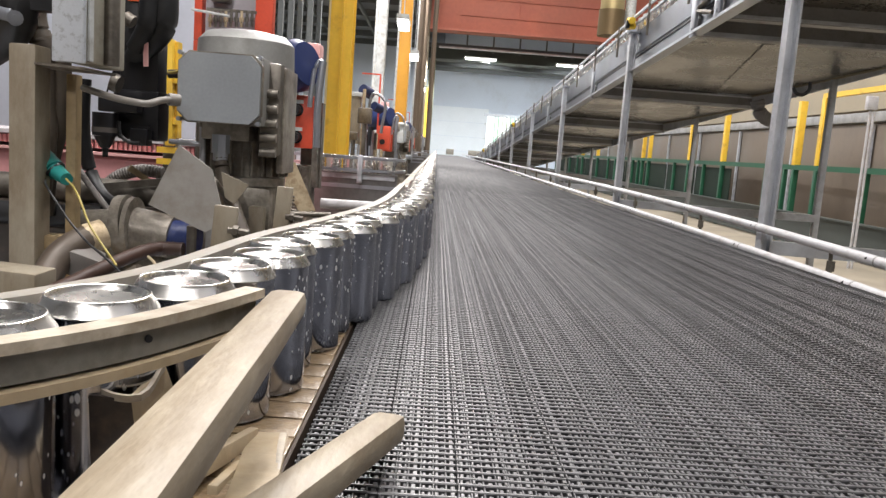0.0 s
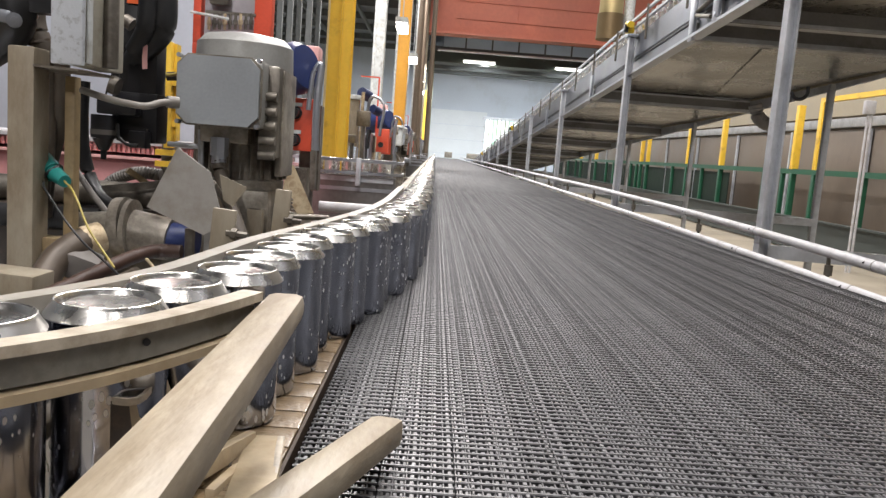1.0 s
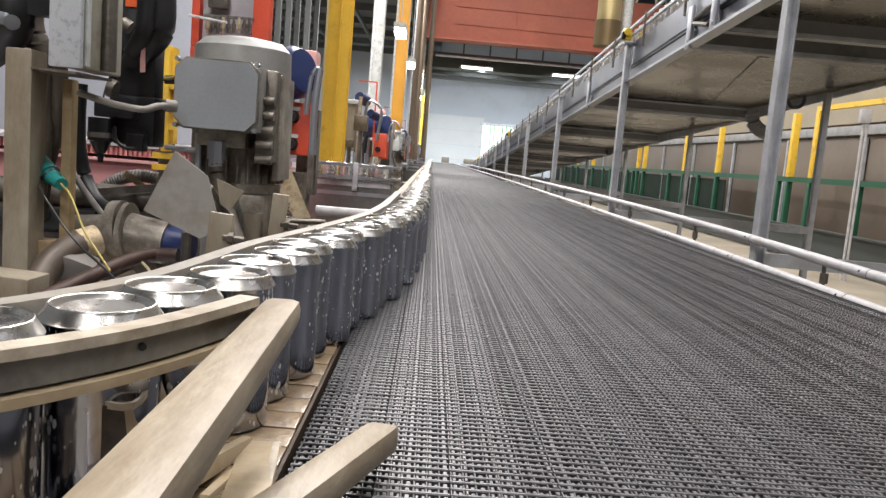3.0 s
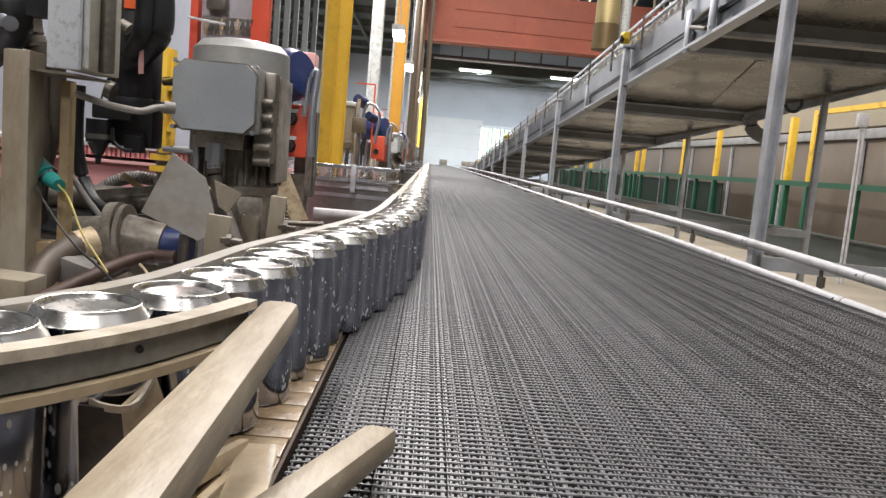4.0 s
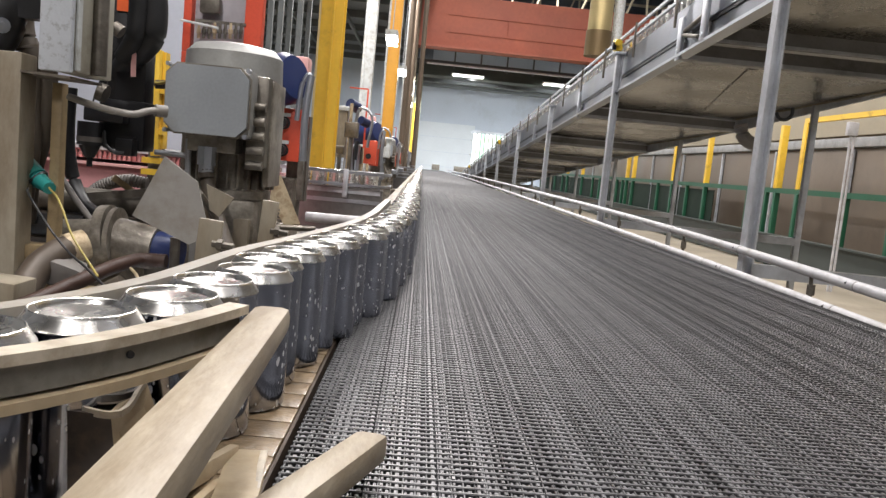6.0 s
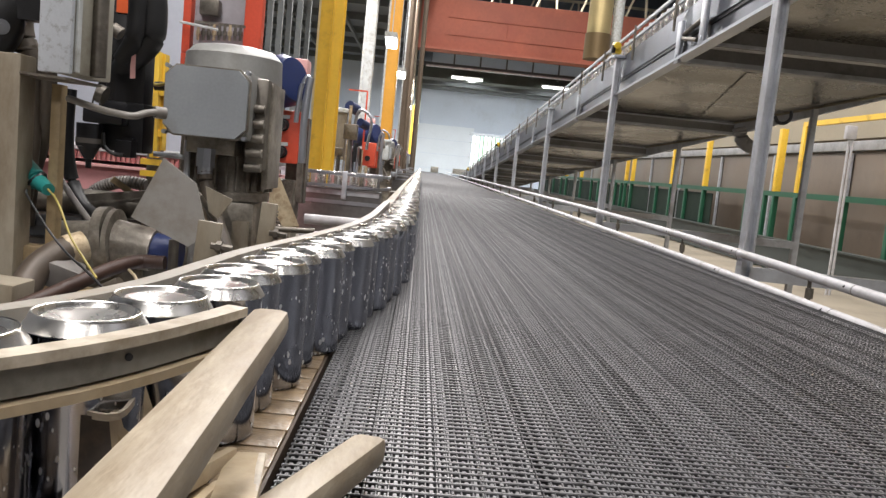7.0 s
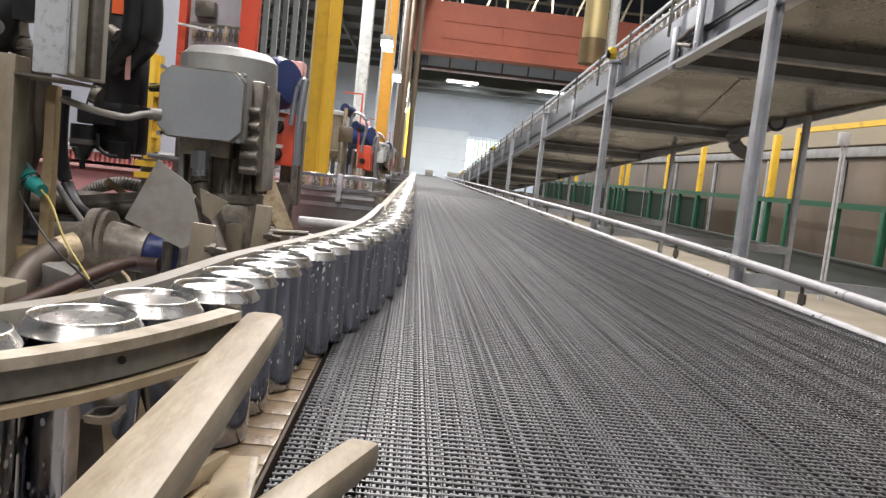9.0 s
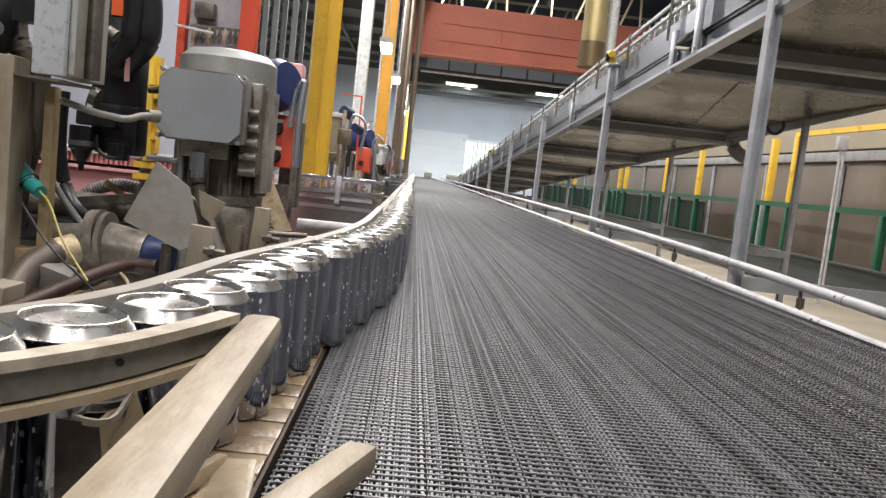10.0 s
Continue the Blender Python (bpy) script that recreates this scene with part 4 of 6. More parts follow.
def gear_motor():
    g = thing("gear_motor", "grey vertical electric gear motor with square terminal box", "motor", "gear motors")
    # terminal box facing the belt's near end
    tl, tr, bl, br = (-0.464, 1.400, 0.360), (-0.319, 1.400, 0.357), (-0.464, 1.400, 0.240), (-0.322, 1.400, 0.237)
    cx, cz = (tl[0] + br[0]) / 2, (tl[2] + br[2]) / 2
    w, h = tr[0] - tl[0], tl[2] - bl[2]
    box = part("terminal_box", Form().box((cx, 1.46, cz), (w + 0.004, 0.10, h + 0.004), bevel=0.010), M["grey_paint"], g)
    c = 0.018
    face = [(cx - w / 2 + c, 1.40, cz + h / 2), (cx + w / 2 - c, 1.40, cz + h / 2), (cx + w / 2, 1.40, cz + h / 2 - c), (cx + w / 2, 1.40, cz - h / 2 + c),
            (cx + w / 2 - c, 1.40, cz - h / 2), (cx - w / 2 + c, 1.40, cz - h / 2), (cx - w / 2, 1.40, cz - h / 2 + c), (cx - w / 2, 1.40, cz + h / 2 - c)]
    part("lid", Form().plate(face, 0.010, (0, -1, 0)), M["grey_lid"], box, "smooth grey lid")
    part("lid_rim", Form().plate([(p[0] * 1.0 + (p[0] - cx) * 0.05, 1.402, p[2] + (p[2] - cz) * 0.05) for p in face], 0.004, (0, -1, 0)), M["mach_grey"], box)
    for sx in (-1, 1):
        for sz in (-1, 1):
            part("screw", Form().rod((cx + sx * (w / 2 - 0.002), 1.402, cz + sz * (h / 2 - 0.002)), (cx + sx * (w / 2 - 0.002), 1.388, cz + sz * (h / 2 - 0.002)), 0.004, 10), M["steel"], box)
    # motor body: finned cylinder, upright, with a domed fan cowl
    mx, my, r = cx - 0.006, 1.60, 0.092
    zt, zb = (-0.372, 1.500, 0.425)[2], (-0.361, 1.500, 0.135)[2]
    prof = [(0, zt), (r * 0.5, zt), (r * 0.86, zt - 0.006), (r * 1.03, zt - 0.022), (r * 1.06, zt - 0.085), (r * 0.98, zt - 0.088), (0, zt - 0.088)]
    part("fan_cowl", Form().lathe(prof, 36, Matrix.Translation((mx, my, 0))), M["grey_paint"], g)
    part("stator", Form().rod((mx, my, zb), (mx, my, zt - 0.085), r * 0.84, 30), M["mach_grey"], g)
    for k in range(28):
        a = k * math.tau / 28
        part("fin", Form().box((mx + math.cos(a) * r * 0.9, my + math.sin(a) * r * 0.9, (zb + zt - 0.09) / 2), (0.022, 0.0035, zt - zb - 0.10), (0, 0, math.degrees(a))), M["mach_grey"], g)
    # side junction block with three cable glands
    sx = cx + 0.078
    part("gland_block", Form().box((sx, 1.50, (zb + zt) / 2 - 0.01), (0.036, 0.09, 0.17), bevel=0.006), M["dark_steel"], g)
    for k in range(5):
        part("gland", Form().rod((sx - 0.014, 1.445, zb + 0.055 + k * 0.027), (sx + 0.016, 1.445, zb + 0.055 + k * 0.027), 0.0085, 12), M["dark_steel"], g)
    part("back_plate", Form().box((sx + 0.016, 1.54, (zb + zt) / 2 - 0.03), (0.012, 0.12, 0.20), bevel=0.003), M["mach_grey"], g)
    # gearbox and feet
    part("flange", Form().rod((mx, my, zb - 0.016), (mx, my, zb + 0.002), 0.088, 30), M["mach_grey"], g)
    part("gearbox", Form().box((mx + 0.01, 1.58, zb - 0.065), (0.14, 0.14, 0.10), bevel=0.012).box((mx + 0.0, 1.56, zb - 0.15), (0.12, 0.14, 0.09), bevel=0.01), M["mach_grey"], g)
    part("bracket", Form().box((mx - 0.01, 1.51, zb - 0.06), (0.02, 0.03, 0.14), bevel=0.003).box((mx + 0.06, 1.49, zb - 0.1), (0.03, 0.02, 0.1), bevel=0.003), M["beige_post"], g)
    part("pedestal", Form().box((mx, 1.6, (FLOOR + zb - 0.19) / 2), (0.16, 0.16, zb - 0.19 - FLOOR)), M["mach_grey"], g)
    # cable entry under the terminal box
    ex = (-0.400, 1.430, 0.205)
    part("gland_plate", Form().box((cx + 0.0, 1.47, cz - h / 2 - 0.016), (w * 0.62, 0.06, 0.03), bevel=0.004), M["mach_grey"], g)
    part("cable_gland", Form().rod((ex[0], 1.44, ex[2] + 0.012), (ex[0], 1.44, ex[2] - 0.022), 0.017, 8).rod((ex[0], 1.44, ex[2] - 0.022), (ex[0], 1.44, ex[2] - 0.036), 0.014, 12), M["steel"], g)
    part("cable", Form().sweep(bend([(ex[0], 1.44, ex[2] - 0.03), (-0.391, 1.430, 0.143), (-0.371, 1.410, 0.104), (-0.344, 1.380, 0.057), (-0.322, 1.360, 0.020)], 8), 0.013, 10, 0.06), M["dark_hose"], g, "dark flexible conduit")
    part("conduit_post", Form().rod((-0.453, 1.500, 0.229), (-0.451, 1.500, 0.148), 0.006, 8).rod((-0.516, 1.500, 0.197), (-0.455, 1.500, 0.196), 0.005, 8), M["galv"], g)
    return g


def drive_unit():
    d = thing("drive_unit", "red machine drive with blue round motor and control knobs", "machine drive", "drive units")
    c = (-0.566, 2.620, 0.436)
    part("motor", Form().lathe([(0, -0.10), (0.05, -0.098), (0.075, -0.085), (0.084, -0.06), (0.085, 0.0), (0.085, 0.12), (0.07, 0.15), (0, 0.155)], 30, Matrix.Translation(c) @ Euler((radians(80), 0, radians(60))).to_matrix().to_4x4()), M["blue"], d, "glossy blue round motor")
    b = (-0.456, 2.600, 0.276)
    panel = part("control_panel", Form().box((b[0], 2.66, b[2]), (0.078, 0.12, 0.175), bevel=0.006), M["red"], d)
    for py in (196, 243):
        z = b[2] + (216 - py) / 1358 * 2.6
        part("knob", Form().rod((b[0] - 0.018, 2.60, z), (b[0] - 0.018, 2.565, z), 0.016, 14).rod((b[0] - 0.018, 2.605, z), (b[0] - 0.018, 2.598, z), 0.022, 14), M["black_gloss"], panel, "black knob")
        part("tag", Form().box((b[0] - 0.014, 2.598, z + 0.027), (0.034, 0.004, 0.012)), M["light_grey"], panel)
    part("shaft", Form().sweep(bend([(-0.380, 2.500, 0.467), (-0.387, 2.500, 0.395), (-0.390, 2.500, 0.306), (-0.387, 2.500, 0.195)], 5), 0.012, 10), M["steel"], d)
    part("hoop", Form().sweep(bend([(-0.424, 2.550, 0.324), (-0.420, 2.550, 0.397), (-0.409, 2.550, 0.456), (-0.395, 2.550, 0.475), (-0.385, 2.550, 0.457)], 6), 0.008, 10), M["steel"], d)
    part("pink_cover", Form().box((-0.543, 3.300, 0.575), (0.07, 0.1, 0.08), bevel=0.012), M["pink_light"], d, "faded pink cover")
    part("upright", Form().bar((-0.414, 2.620, 0.347), (-0.407, 2.620, 0.063), 0.018, 0.03, up=(0, 1, 0)), M["dark_steel"], d)
    part("base", Form().box((b[0] - 0.10, 2.75, (FLOOR - 0.08) / 2), (0.34, 0.4, -0.08 - FLOOR), bevel=0.01).box((b[0] - 0.03, 2.75, 0.02), (0.1, 0.15, 0.22), bevel=0.008), M["mach_grey"], d)
    part("stem", Form().box((b[0] + 0.01, 2.78, 0.2), (0.07, 0.06, 0.3)), M["dark_steel"], d)
    return d


M["grey_lid"] = mat("smooth_grey_lid", (0.285, 0.305, 0.32), 0.34, 0.2, 0.14, 8, 200, 0.03, dirt=(0.22, 0.22, 0.2), dirt_amount=0.3, dirt_scale=6)
M["dark_hose"] = mat("dark_brown_conduit", (0.07, 0.055, 0.04), 0.5, 0, 0.25, 20, 120, 0.15)
M["pink_light"] = mat("faded_pink_paint", (0.72, 0.40, 0.38), 0.5, 0, 0.1, 6, 60, 0.06)
GM = gear_motor()
DU = drive_unit()
for dy in (6.2, 12.4, 18.6):
    copy_thing(GM, pose(0.015, dy, 0.02))
    copy_thing(DU, pose(0.06, dy - 2.6, -0.02))
    copy_thing(DU, pose(0.10, dy + 0.3, -0.03))


def red_guard():
    t = thing("guard_cabinet", "red framed machine guard with hazy window over bottles", "machine guard")
    y = 3.0
    l, r, b = (-0.944, 3.000, 0.584)[0], (-0.650, 3.000, 0.606)[0], (-0.785, 3.000, 0.559)[2]
    for x, w in ((l + 0.015, 0.03), (r - 0.033, 0.066)):
        part("upright", Form().box((x, y, b + 0.75), (w, 0.05, 1.5), bevel=0.004), M["red"], t)
    part("sill", Form().box(((l + r) / 2, y, b - 0.03), (r - l, 0.05, 0.06), bevel=0.004), M["red"], t)
    part("window", Form().box(((l + r) / 2 - 0.01, y + 0.02, b + 0.75), (r - l - 0.1, 0.008, 1.5)), M["hazy"], t, "hazy grey window")
    part("back", Form().box(((l + r) / 2 - 0.12, y + 0.3, b + 0.6), (r - l - 0.12, 0.02, 1.8)), M["hazy"], t)
    part("inner_rail", Form().rod((-0.942, 2.940, 0.665), (-0.801, 2.940, 0.649), 0.005, 8), M["light_grey"], t, "thin pale rod")
    for k in range(9):
        px, pz = -0.882 + k * 0.0196, 0.639 + k * 0.0016
        part("nozzle", Form().rod((px, 2.97, pz + 0.028), (px, 2.97, pz - 0.030), 0.0055, 8).rod((px, 2.97, pz + 0.004), (px, 2.97, pz - 0.012), 0.009, 8), M["rust_steel"] if k % 3 == 0 else M["dark_steel"], t)
    part("nozzle_bar", Form().box((-0.803, 2.975, 0.675), (0.187, 0.012, 0.010)), M["dark_steel"], t)
    part("dark_head", Form().box((-0.846, 2.985, 0.733), (0.075, 0.05, 0.06), bevel=0.01), M["dark_steel"], t)
    part("leg", Form().box(((l + r) / 2, y + 0.1, (FLOOR + b) / 2), (0.26, 0.12, b - FLOOR)), M["mach_grey"], t)


def seaming_heads():
    """Upright heads, boxes and pipes of the next machines, seen past the yellow column."""
    rng = random.Random(4)
    for dy in (0.0, 3.1, 6.2, 12.4):
        y = 5.6 + dy
        x = -0.66
        t = thing("seaming_head", "beige and red upright machine head beside the belt", "machine head", "machine heads")
        part("body", Form().box((x + 0.05, y, 0.38), (0.09, 0.12, 0.34), bevel=0.008), M["beige_post"], t)
        part("cap", Form().box((x + 0.05, y - 0.005, 0.56), (0.11, 0.14, 0.03), bevel=0.006), M["light_grey"], t)
        part("red_frame", Form().bar((x + 0.06, y + 0.3, 0.74), (x + 0.20, y + 0.3, 0.74), 0.010, 0.010), M["red"], t)
        part("red_frame", Form().bar((x + 0.20, y + 0.3, 0.3), (x + 0.20, y + 0.3, 0.74), 0.012, 0.012, up=(0, 1, 0)), M["red"], t)
        part("pipe", Form().sweep(bend([(x + 0.15, y, 0.05), (x + 0.15, y, 0.45), (x + 0.19, y, 0.58), (x + 0.24, y, 0.56), (x + 0.25, y, 0.3)], 6), 0.011, 10), M["steel"], t)
        part("pipe", Form().rod((x + 0.12, y - 0.05, 0.0), (x + 0.12, y - 0.05, 0.6), 0.012, 10), M["rust_steel"], t)
        part("valve", Form().rod((x + 0.10, y + 0.02, 0.60), (x + 0.15, y + 0.10, 0.58), 0.040, 18).rod((x + 0.17, y + 0.2, 0.50), (x + 0.22, y + 0.26, 0.48), 0.034, 18), M["navy"], t)
        for k in range(16):
            px, py, h = x + 0.02 + 0.30 * rng.random(), y - 0.5 + 1.6 * rng.random(), 0.16 + 0.26 * rng.random()
            key = ("dark_steel", "rust_steel", "steel", "mach_grey", "black", "beige_post")[k % 6]
            if k % 3:
                part("pipe", Form().rod((px, py, 0.05), (px + 0.02 * rng.random(), py, h), 0.008 + 0.012 * rng.random(), 8), M[key], t)
            else:
                part("casing", Form().box((px, py, h), (0.05 + 0.05 * rng.random(), 0.06, 0.05 + 0.10 * rng.random()), bevel=0.008).rod((px, py, 0.05), (px, py, h), 0.014, 8), M[key], t)
        part("grey_box", Form().box((x + 0.275, y + 1.25, 0.325), (0.175, 0.12, 0.16), bevel=0.012), M["light_grey"], t)
        part("grey_lid", Form().box((x + 0.275, y + 1.24, 0.412), (0.195, 0.14, 0.02), bevel=0.006), M["light_grey"], t)
        part("box_foot", Form().rod((x + 0.275, y + 1.25, 0.06), (x + 0.275, y + 1.25, 0.25), 0.055, 12, 0.03).rod((x + 0.275, y + 1.25, 0.07), (x + 0.275, y + 1.25, FLOOR), 0.03, 8), M["steel"], t)
        part("red_box", Form().box((x + 0.27, y + 0.1, 0.27), (0.09, 0.1, 0.17), bevel=0.006), M["red"], t)
        part("knob", Form().rod((x + 0.26, y + 0.05, 0.24), (x + 0.26, y + 0.03, 0.24), 0.02, 12), M["black_gloss"], t)
        part("dark_column", Form().box((x - 0.02, y + 0.1, 0.25), (0.06, 0.08, 0.5)), M["black"], t)
        part("table", Form().box((x + 0.1, y + 0.1, 0.10), (0.55, 0.3, 0.05), bevel=0.01), M["steel"], t)
        part("plinth", Form().box((x + 0.05, y + 0.1, (FLOOR + 0.075) / 2), (0.35, 0.25, 0.075 - FLOOR)), M["mach_grey"], t)


M["navy"] = mat("dark_navy_paint", (0.012, 0.018, 0.055), 0.35, 0, 0.2, 9, 90, 0.1)
seaming_heads()
M["hazy"] = mat("hazy_window", (0.36, 0.34, 0.36), 0.25, 0, 0.2, 7, 40, 0.02)
red_guard()


def cross_conveyor():
    t = thing("cross_conveyor", "steel cross conveyor with guide rails feeding cans to the belt", "conveyor", "cross conveyors")
    y, x0, x1 = 3.3, -2.6, -0.17
    z = 0.045
    part("deck", Form().box(((x0 + x1) / 2, y + 0.05, z - 0.01), (x1 - x0, 0.10, 0.016)), M["steel"], t)
    for zz in (z + 0.060, z + 0.112):
        part("guide_rail", Form().sweep(bend([(x0, y - 0.008, zz), (x1 - 0.10, y - 0.008, zz), (x1 - 0.03, y + 0.01, zz), (x1 + 0.01, y + 0.07, zz), (x1 + 0.03, y + 0.3, zz)], 6), 0, section=[(-0.003, -0.006), (0.003, -0.006), (0.003, 0.006), (-0.003, 0.006)]), M["steel"], t)
    part("guide_rail", Form().bar((x0, y + 0.105, z + 0.112), (x1, y + 0.105, z + 0.112), 0.006, 0.014), M["steel"], t)
    part("side_channel", Form().box(((x0 + x1) / 2, y - 0.002, z + 0.035), (x1 - x0, 0.006, 0.025)), M["galv"], t)
    for i in range(9):
        x = x1 - 0.15 - i * 0.26
        part("rail_clamp", Form().box((x, y - 0.018, z + 0.065), (0.022, 0.014, 0.12), bevel=0.003).rod((x, y - 0.03, z + 0.02), (x, y - 0.01, z + 0.02), 0.010, 8), M["galv"], t)
    part("skirt", Form().box((-0.38, y + 0.008, z - 0.055), (0.44, 0.008, 0.21)).box((-0.38, y - 0.002, z + 0.046), (0.44, 0.02, 0.006)), M["skirt_steel"], t)
    part("support", Form().box((-0.52, y + 0.03, (FLOOR + z) / 2), (0.04, 0.04, z - FLOOR)), M["galv"], t)
    part("support", Form().box((-1.9, y + 0.03, (FLOOR + z) / 2), (0.04, 0.04, z - FLOOR)), M["galv"], t)
    k = 0
    for i in range(30):
        c = thing("can", "silver metal can standing on the cross conveyor", "can", "cans on cross conveyor")
        # same cans as in the file, with the lamps' reflection painted on
        for name, me in (("body", CAN_BODY_LIT), ("end", CAN_END)):
            p = new(name, me)
            p.parent = c
        c.matrix_basis = pose(x1 - 0.05 - i * 0.0735, y + 0.05 + random.uniform(-0.006, 0.006), z - 0.0018, 0, 0, random.uniform(0, 360))
    return t


M["skirt_steel"] = mat("dull_dark_sheet", (0.24, 0.235, 0.23), 0.32, 0.8, 0.25, 5, 60, 0.08)
CC = cross_conveyor()
for dy in (6.2, 12.4):
    copy_thing(CC, pose(0.02, dy, 0))


def cross_tubes():
    solo("white_pipe", Form().rod((-0.400, 2.750, -0.003), (-0.150, 2.750, -0.002), 0.018, 14), M["white_tube"], "white plastic pipe across behind the cans", "pipe", "white pipes")
    solo("white_pipe", Form().rod((-0.347, 2.300, -0.012), (-0.190, 2.300, -0.012), 0.012, 14), M["white_tube"], "white plastic pipe across behind the cans", "pipe", "white pipes")
    solo("rusty_chute", Form().plate([(-0.374, 1.950, 0.162), (-0.353, 1.950, 0.160), (-0.289, 1.900, 0.048), (-0.328, 1.900, 0.040), (-0.377, 1.950, 0.098)], 0.012), M["rust_steel"], "tan rusty bent chute plate with spots", "plate")
    s = thing("spring_guard", "dark coiled spring under the rusty chute", "spring")
    for k in range(6):
        p = (-0.352, 1.920, 0.079)
        part("coil", Form().rod((p[0] - 0.012, 1.92, p[2] - k * 0.0085), (p[0] + 0.02, 1.92, p[2] - 0.006 - k * 0.0085), 0.0028, 8), M["dark_steel"], s)
    part("rod", Form().rod((-0.359, 1.880, 0.036), (-0.248, 1.880, 0.040), 0.007, 10), M["dark_steel"], s)
    for a, b, yy in (((-0.381, 1.300, 0.024), (-0.348, 1.300, 0.086), 1.30), ((-0.329, 1.620, 0.034), (-0.303, 1.620, 0.102), 1.62)):
        t = thing("clamp_plate", "grey steel clamp plate with bolt holding the can guide", "bracket", "clamp plates")
        part("plate", Form().box(((a[0] + b[0]) / 2, yy, (a[2] + b[2]) / 2), (b[0] - a[0], 0.012, b[2] - a[2] + 0.02), bevel=0.004).box((b[0] - 0.004, yy - 0.02, (a[2] + b[2]) / 2), (0.008, 0.05, b[2] - a[2] + 0.02), bevel=0.002), M["plate_grey"], t)
        part("bolt", Form().rod((b[0] - 0.004, yy - 0.035, (a[2] + b[2]) / 2 - 0.01), (b[0] + 0.02, yy - 0.035, (a[2] + b[2]) / 2 - 0.01), 0.008, 8), M["dark_steel"], t)
        part("foot", Form().box(((a[0] + b[0]) / 2, yy, (a[2] + FLOOR) / 2), (0.03, 0.012, a[2] - FLOOR)), M["dark_steel"], t)


cross_tubes()

# ---- near machine at the bend ----


def near_frame():
    t = thing("support_frame", "beige painted steel frame of the near machine", "machine frame")
    a, b = (-0.656, 1.200, 0.333), (-0.615, 1.200, 0.336)
    part("post", Form().box(((a[0] + b[0]) / 2 - 0.004, 1.225, (FLOOR + a[2]) / 2), (b[0] - a[0], 0.05, a[2] - FLOOR), (0, 0, 0), bevel=0.004), M["beige_post"], t)
    c, d = (-0.610, 1.260, 0.296), (-0.582, 1.260, 0.298)
    part("post", Form().box((d[0] - 0.010, 1.27, (FLOOR + c[2]) / 2), (0.016, 0.022, c[2] - FLOOR), bevel=0.002), M["tan_post"], t)
    e, f = (-0.640, 1.240, 0.027), (-0.577, 1.240, 0.036)
    part("cross_bar", Form().box(((e[0] + f[0]) / 2, 1.25, e[2] - 0.01), (0.09, 0.04, 0.04), bevel=0.003), M["tan_post"], t)
    g, h = (-0.560, 1.000, 0.027), (-0.498, 1.000, -0.006)
    part("end_block", Form().box((h[0] - 0.088, 1.03, (g[2] + h[2]) / 2 - 0.020), (0.14, 0.06, g[2] - h[2] + 0.03), (0, 3, 0), bevel=0.004), M["beige_post"], t)
    part("tray", Form().plate([(-0.621, 1.200, 0.303), (-0.544, 1.200, 0.300), (-0.526, 1.270, 0.298), (-0.657, 1.270, 0.302)], 0.004), M["mach_grey"], t)
    part("lower_beam", Form().box((-0.72, 1.25, -0.06), (0.5, 0.06, 0.06)), M["tan_post"], t)


M["tan_post"] = mat("stained_tan_paint", (0.34, 0.25, 0.13), 0.5, 0, 0.2, 9, 90, 0.12, dirt=(0.13, 0.09, 0.05), dirt_amount=0.6, dirt_scale=12)
near_frame()


def junction_box():
    t = thing("junction_box", "speckled pale grey junction box with beige side and conduit", "junction box")
    a, b = (-0.555, 1.120, 0.304), (-0.510, 1.120, 0.303)
    xm, w, z = (a[0] + b[0]) / 2, b[0] - a[0], a[2] + 0.17
    part("door", Form().box((xm, 1.125, z), (w, 0.012, 0.34), bevel=0.003), M["speckled"], t, "speckled pale grey door")
    part("case", Form().box((xm, 1.20, z), (w - 0.003, 0.14, 0.335), bevel=0.004), M["case_tan"], t)
    part("conduit", Form().rod((b[0] + 0.006, 1.20, z - 0.165), (b[0] + 0.006, 1.20, z + 0.17), 0.012, 14), M["dark_steel"], t)
    part("hinge_strip", Form().box((b[0] + 0.001, 1.14, z), (0.004, 0.012, 0.33)), M["light_grey"], t)
    part("mount", Form().box((-0.80, 1.30, 0.42), (0.5, 0.03, 0.05)).box((-1.03, 1.30, -0.16), (0.05, 0.05, 1.18)), M["black"], t)


M["case_tan"] = mat("greyed_tan_paint", (0.40, 0.38, 0.31), 0.5, 0, 0.12, 10, 160, 0.1, dirt=(0.22, 0.19, 0.14), dirt_amount=0.45, dirt_scale=14)
M["speckled"] = mat("speckled_grey_paint", (0.56, 0.59, 0.63), 0.5, 0, 0.1, 12, 260, 0.1, dirt=(0.20, 0.20, 0.19), dirt_amount=0.30, dirt_scale=75)
junction_box()


def hose(name, pts, r, key, label, ribs=0.0, n=8, seg=10):
    return solo(name, Form().sweep(bend(pts, n), r, seg, ribs), M[key], label, "hose", "hoses")


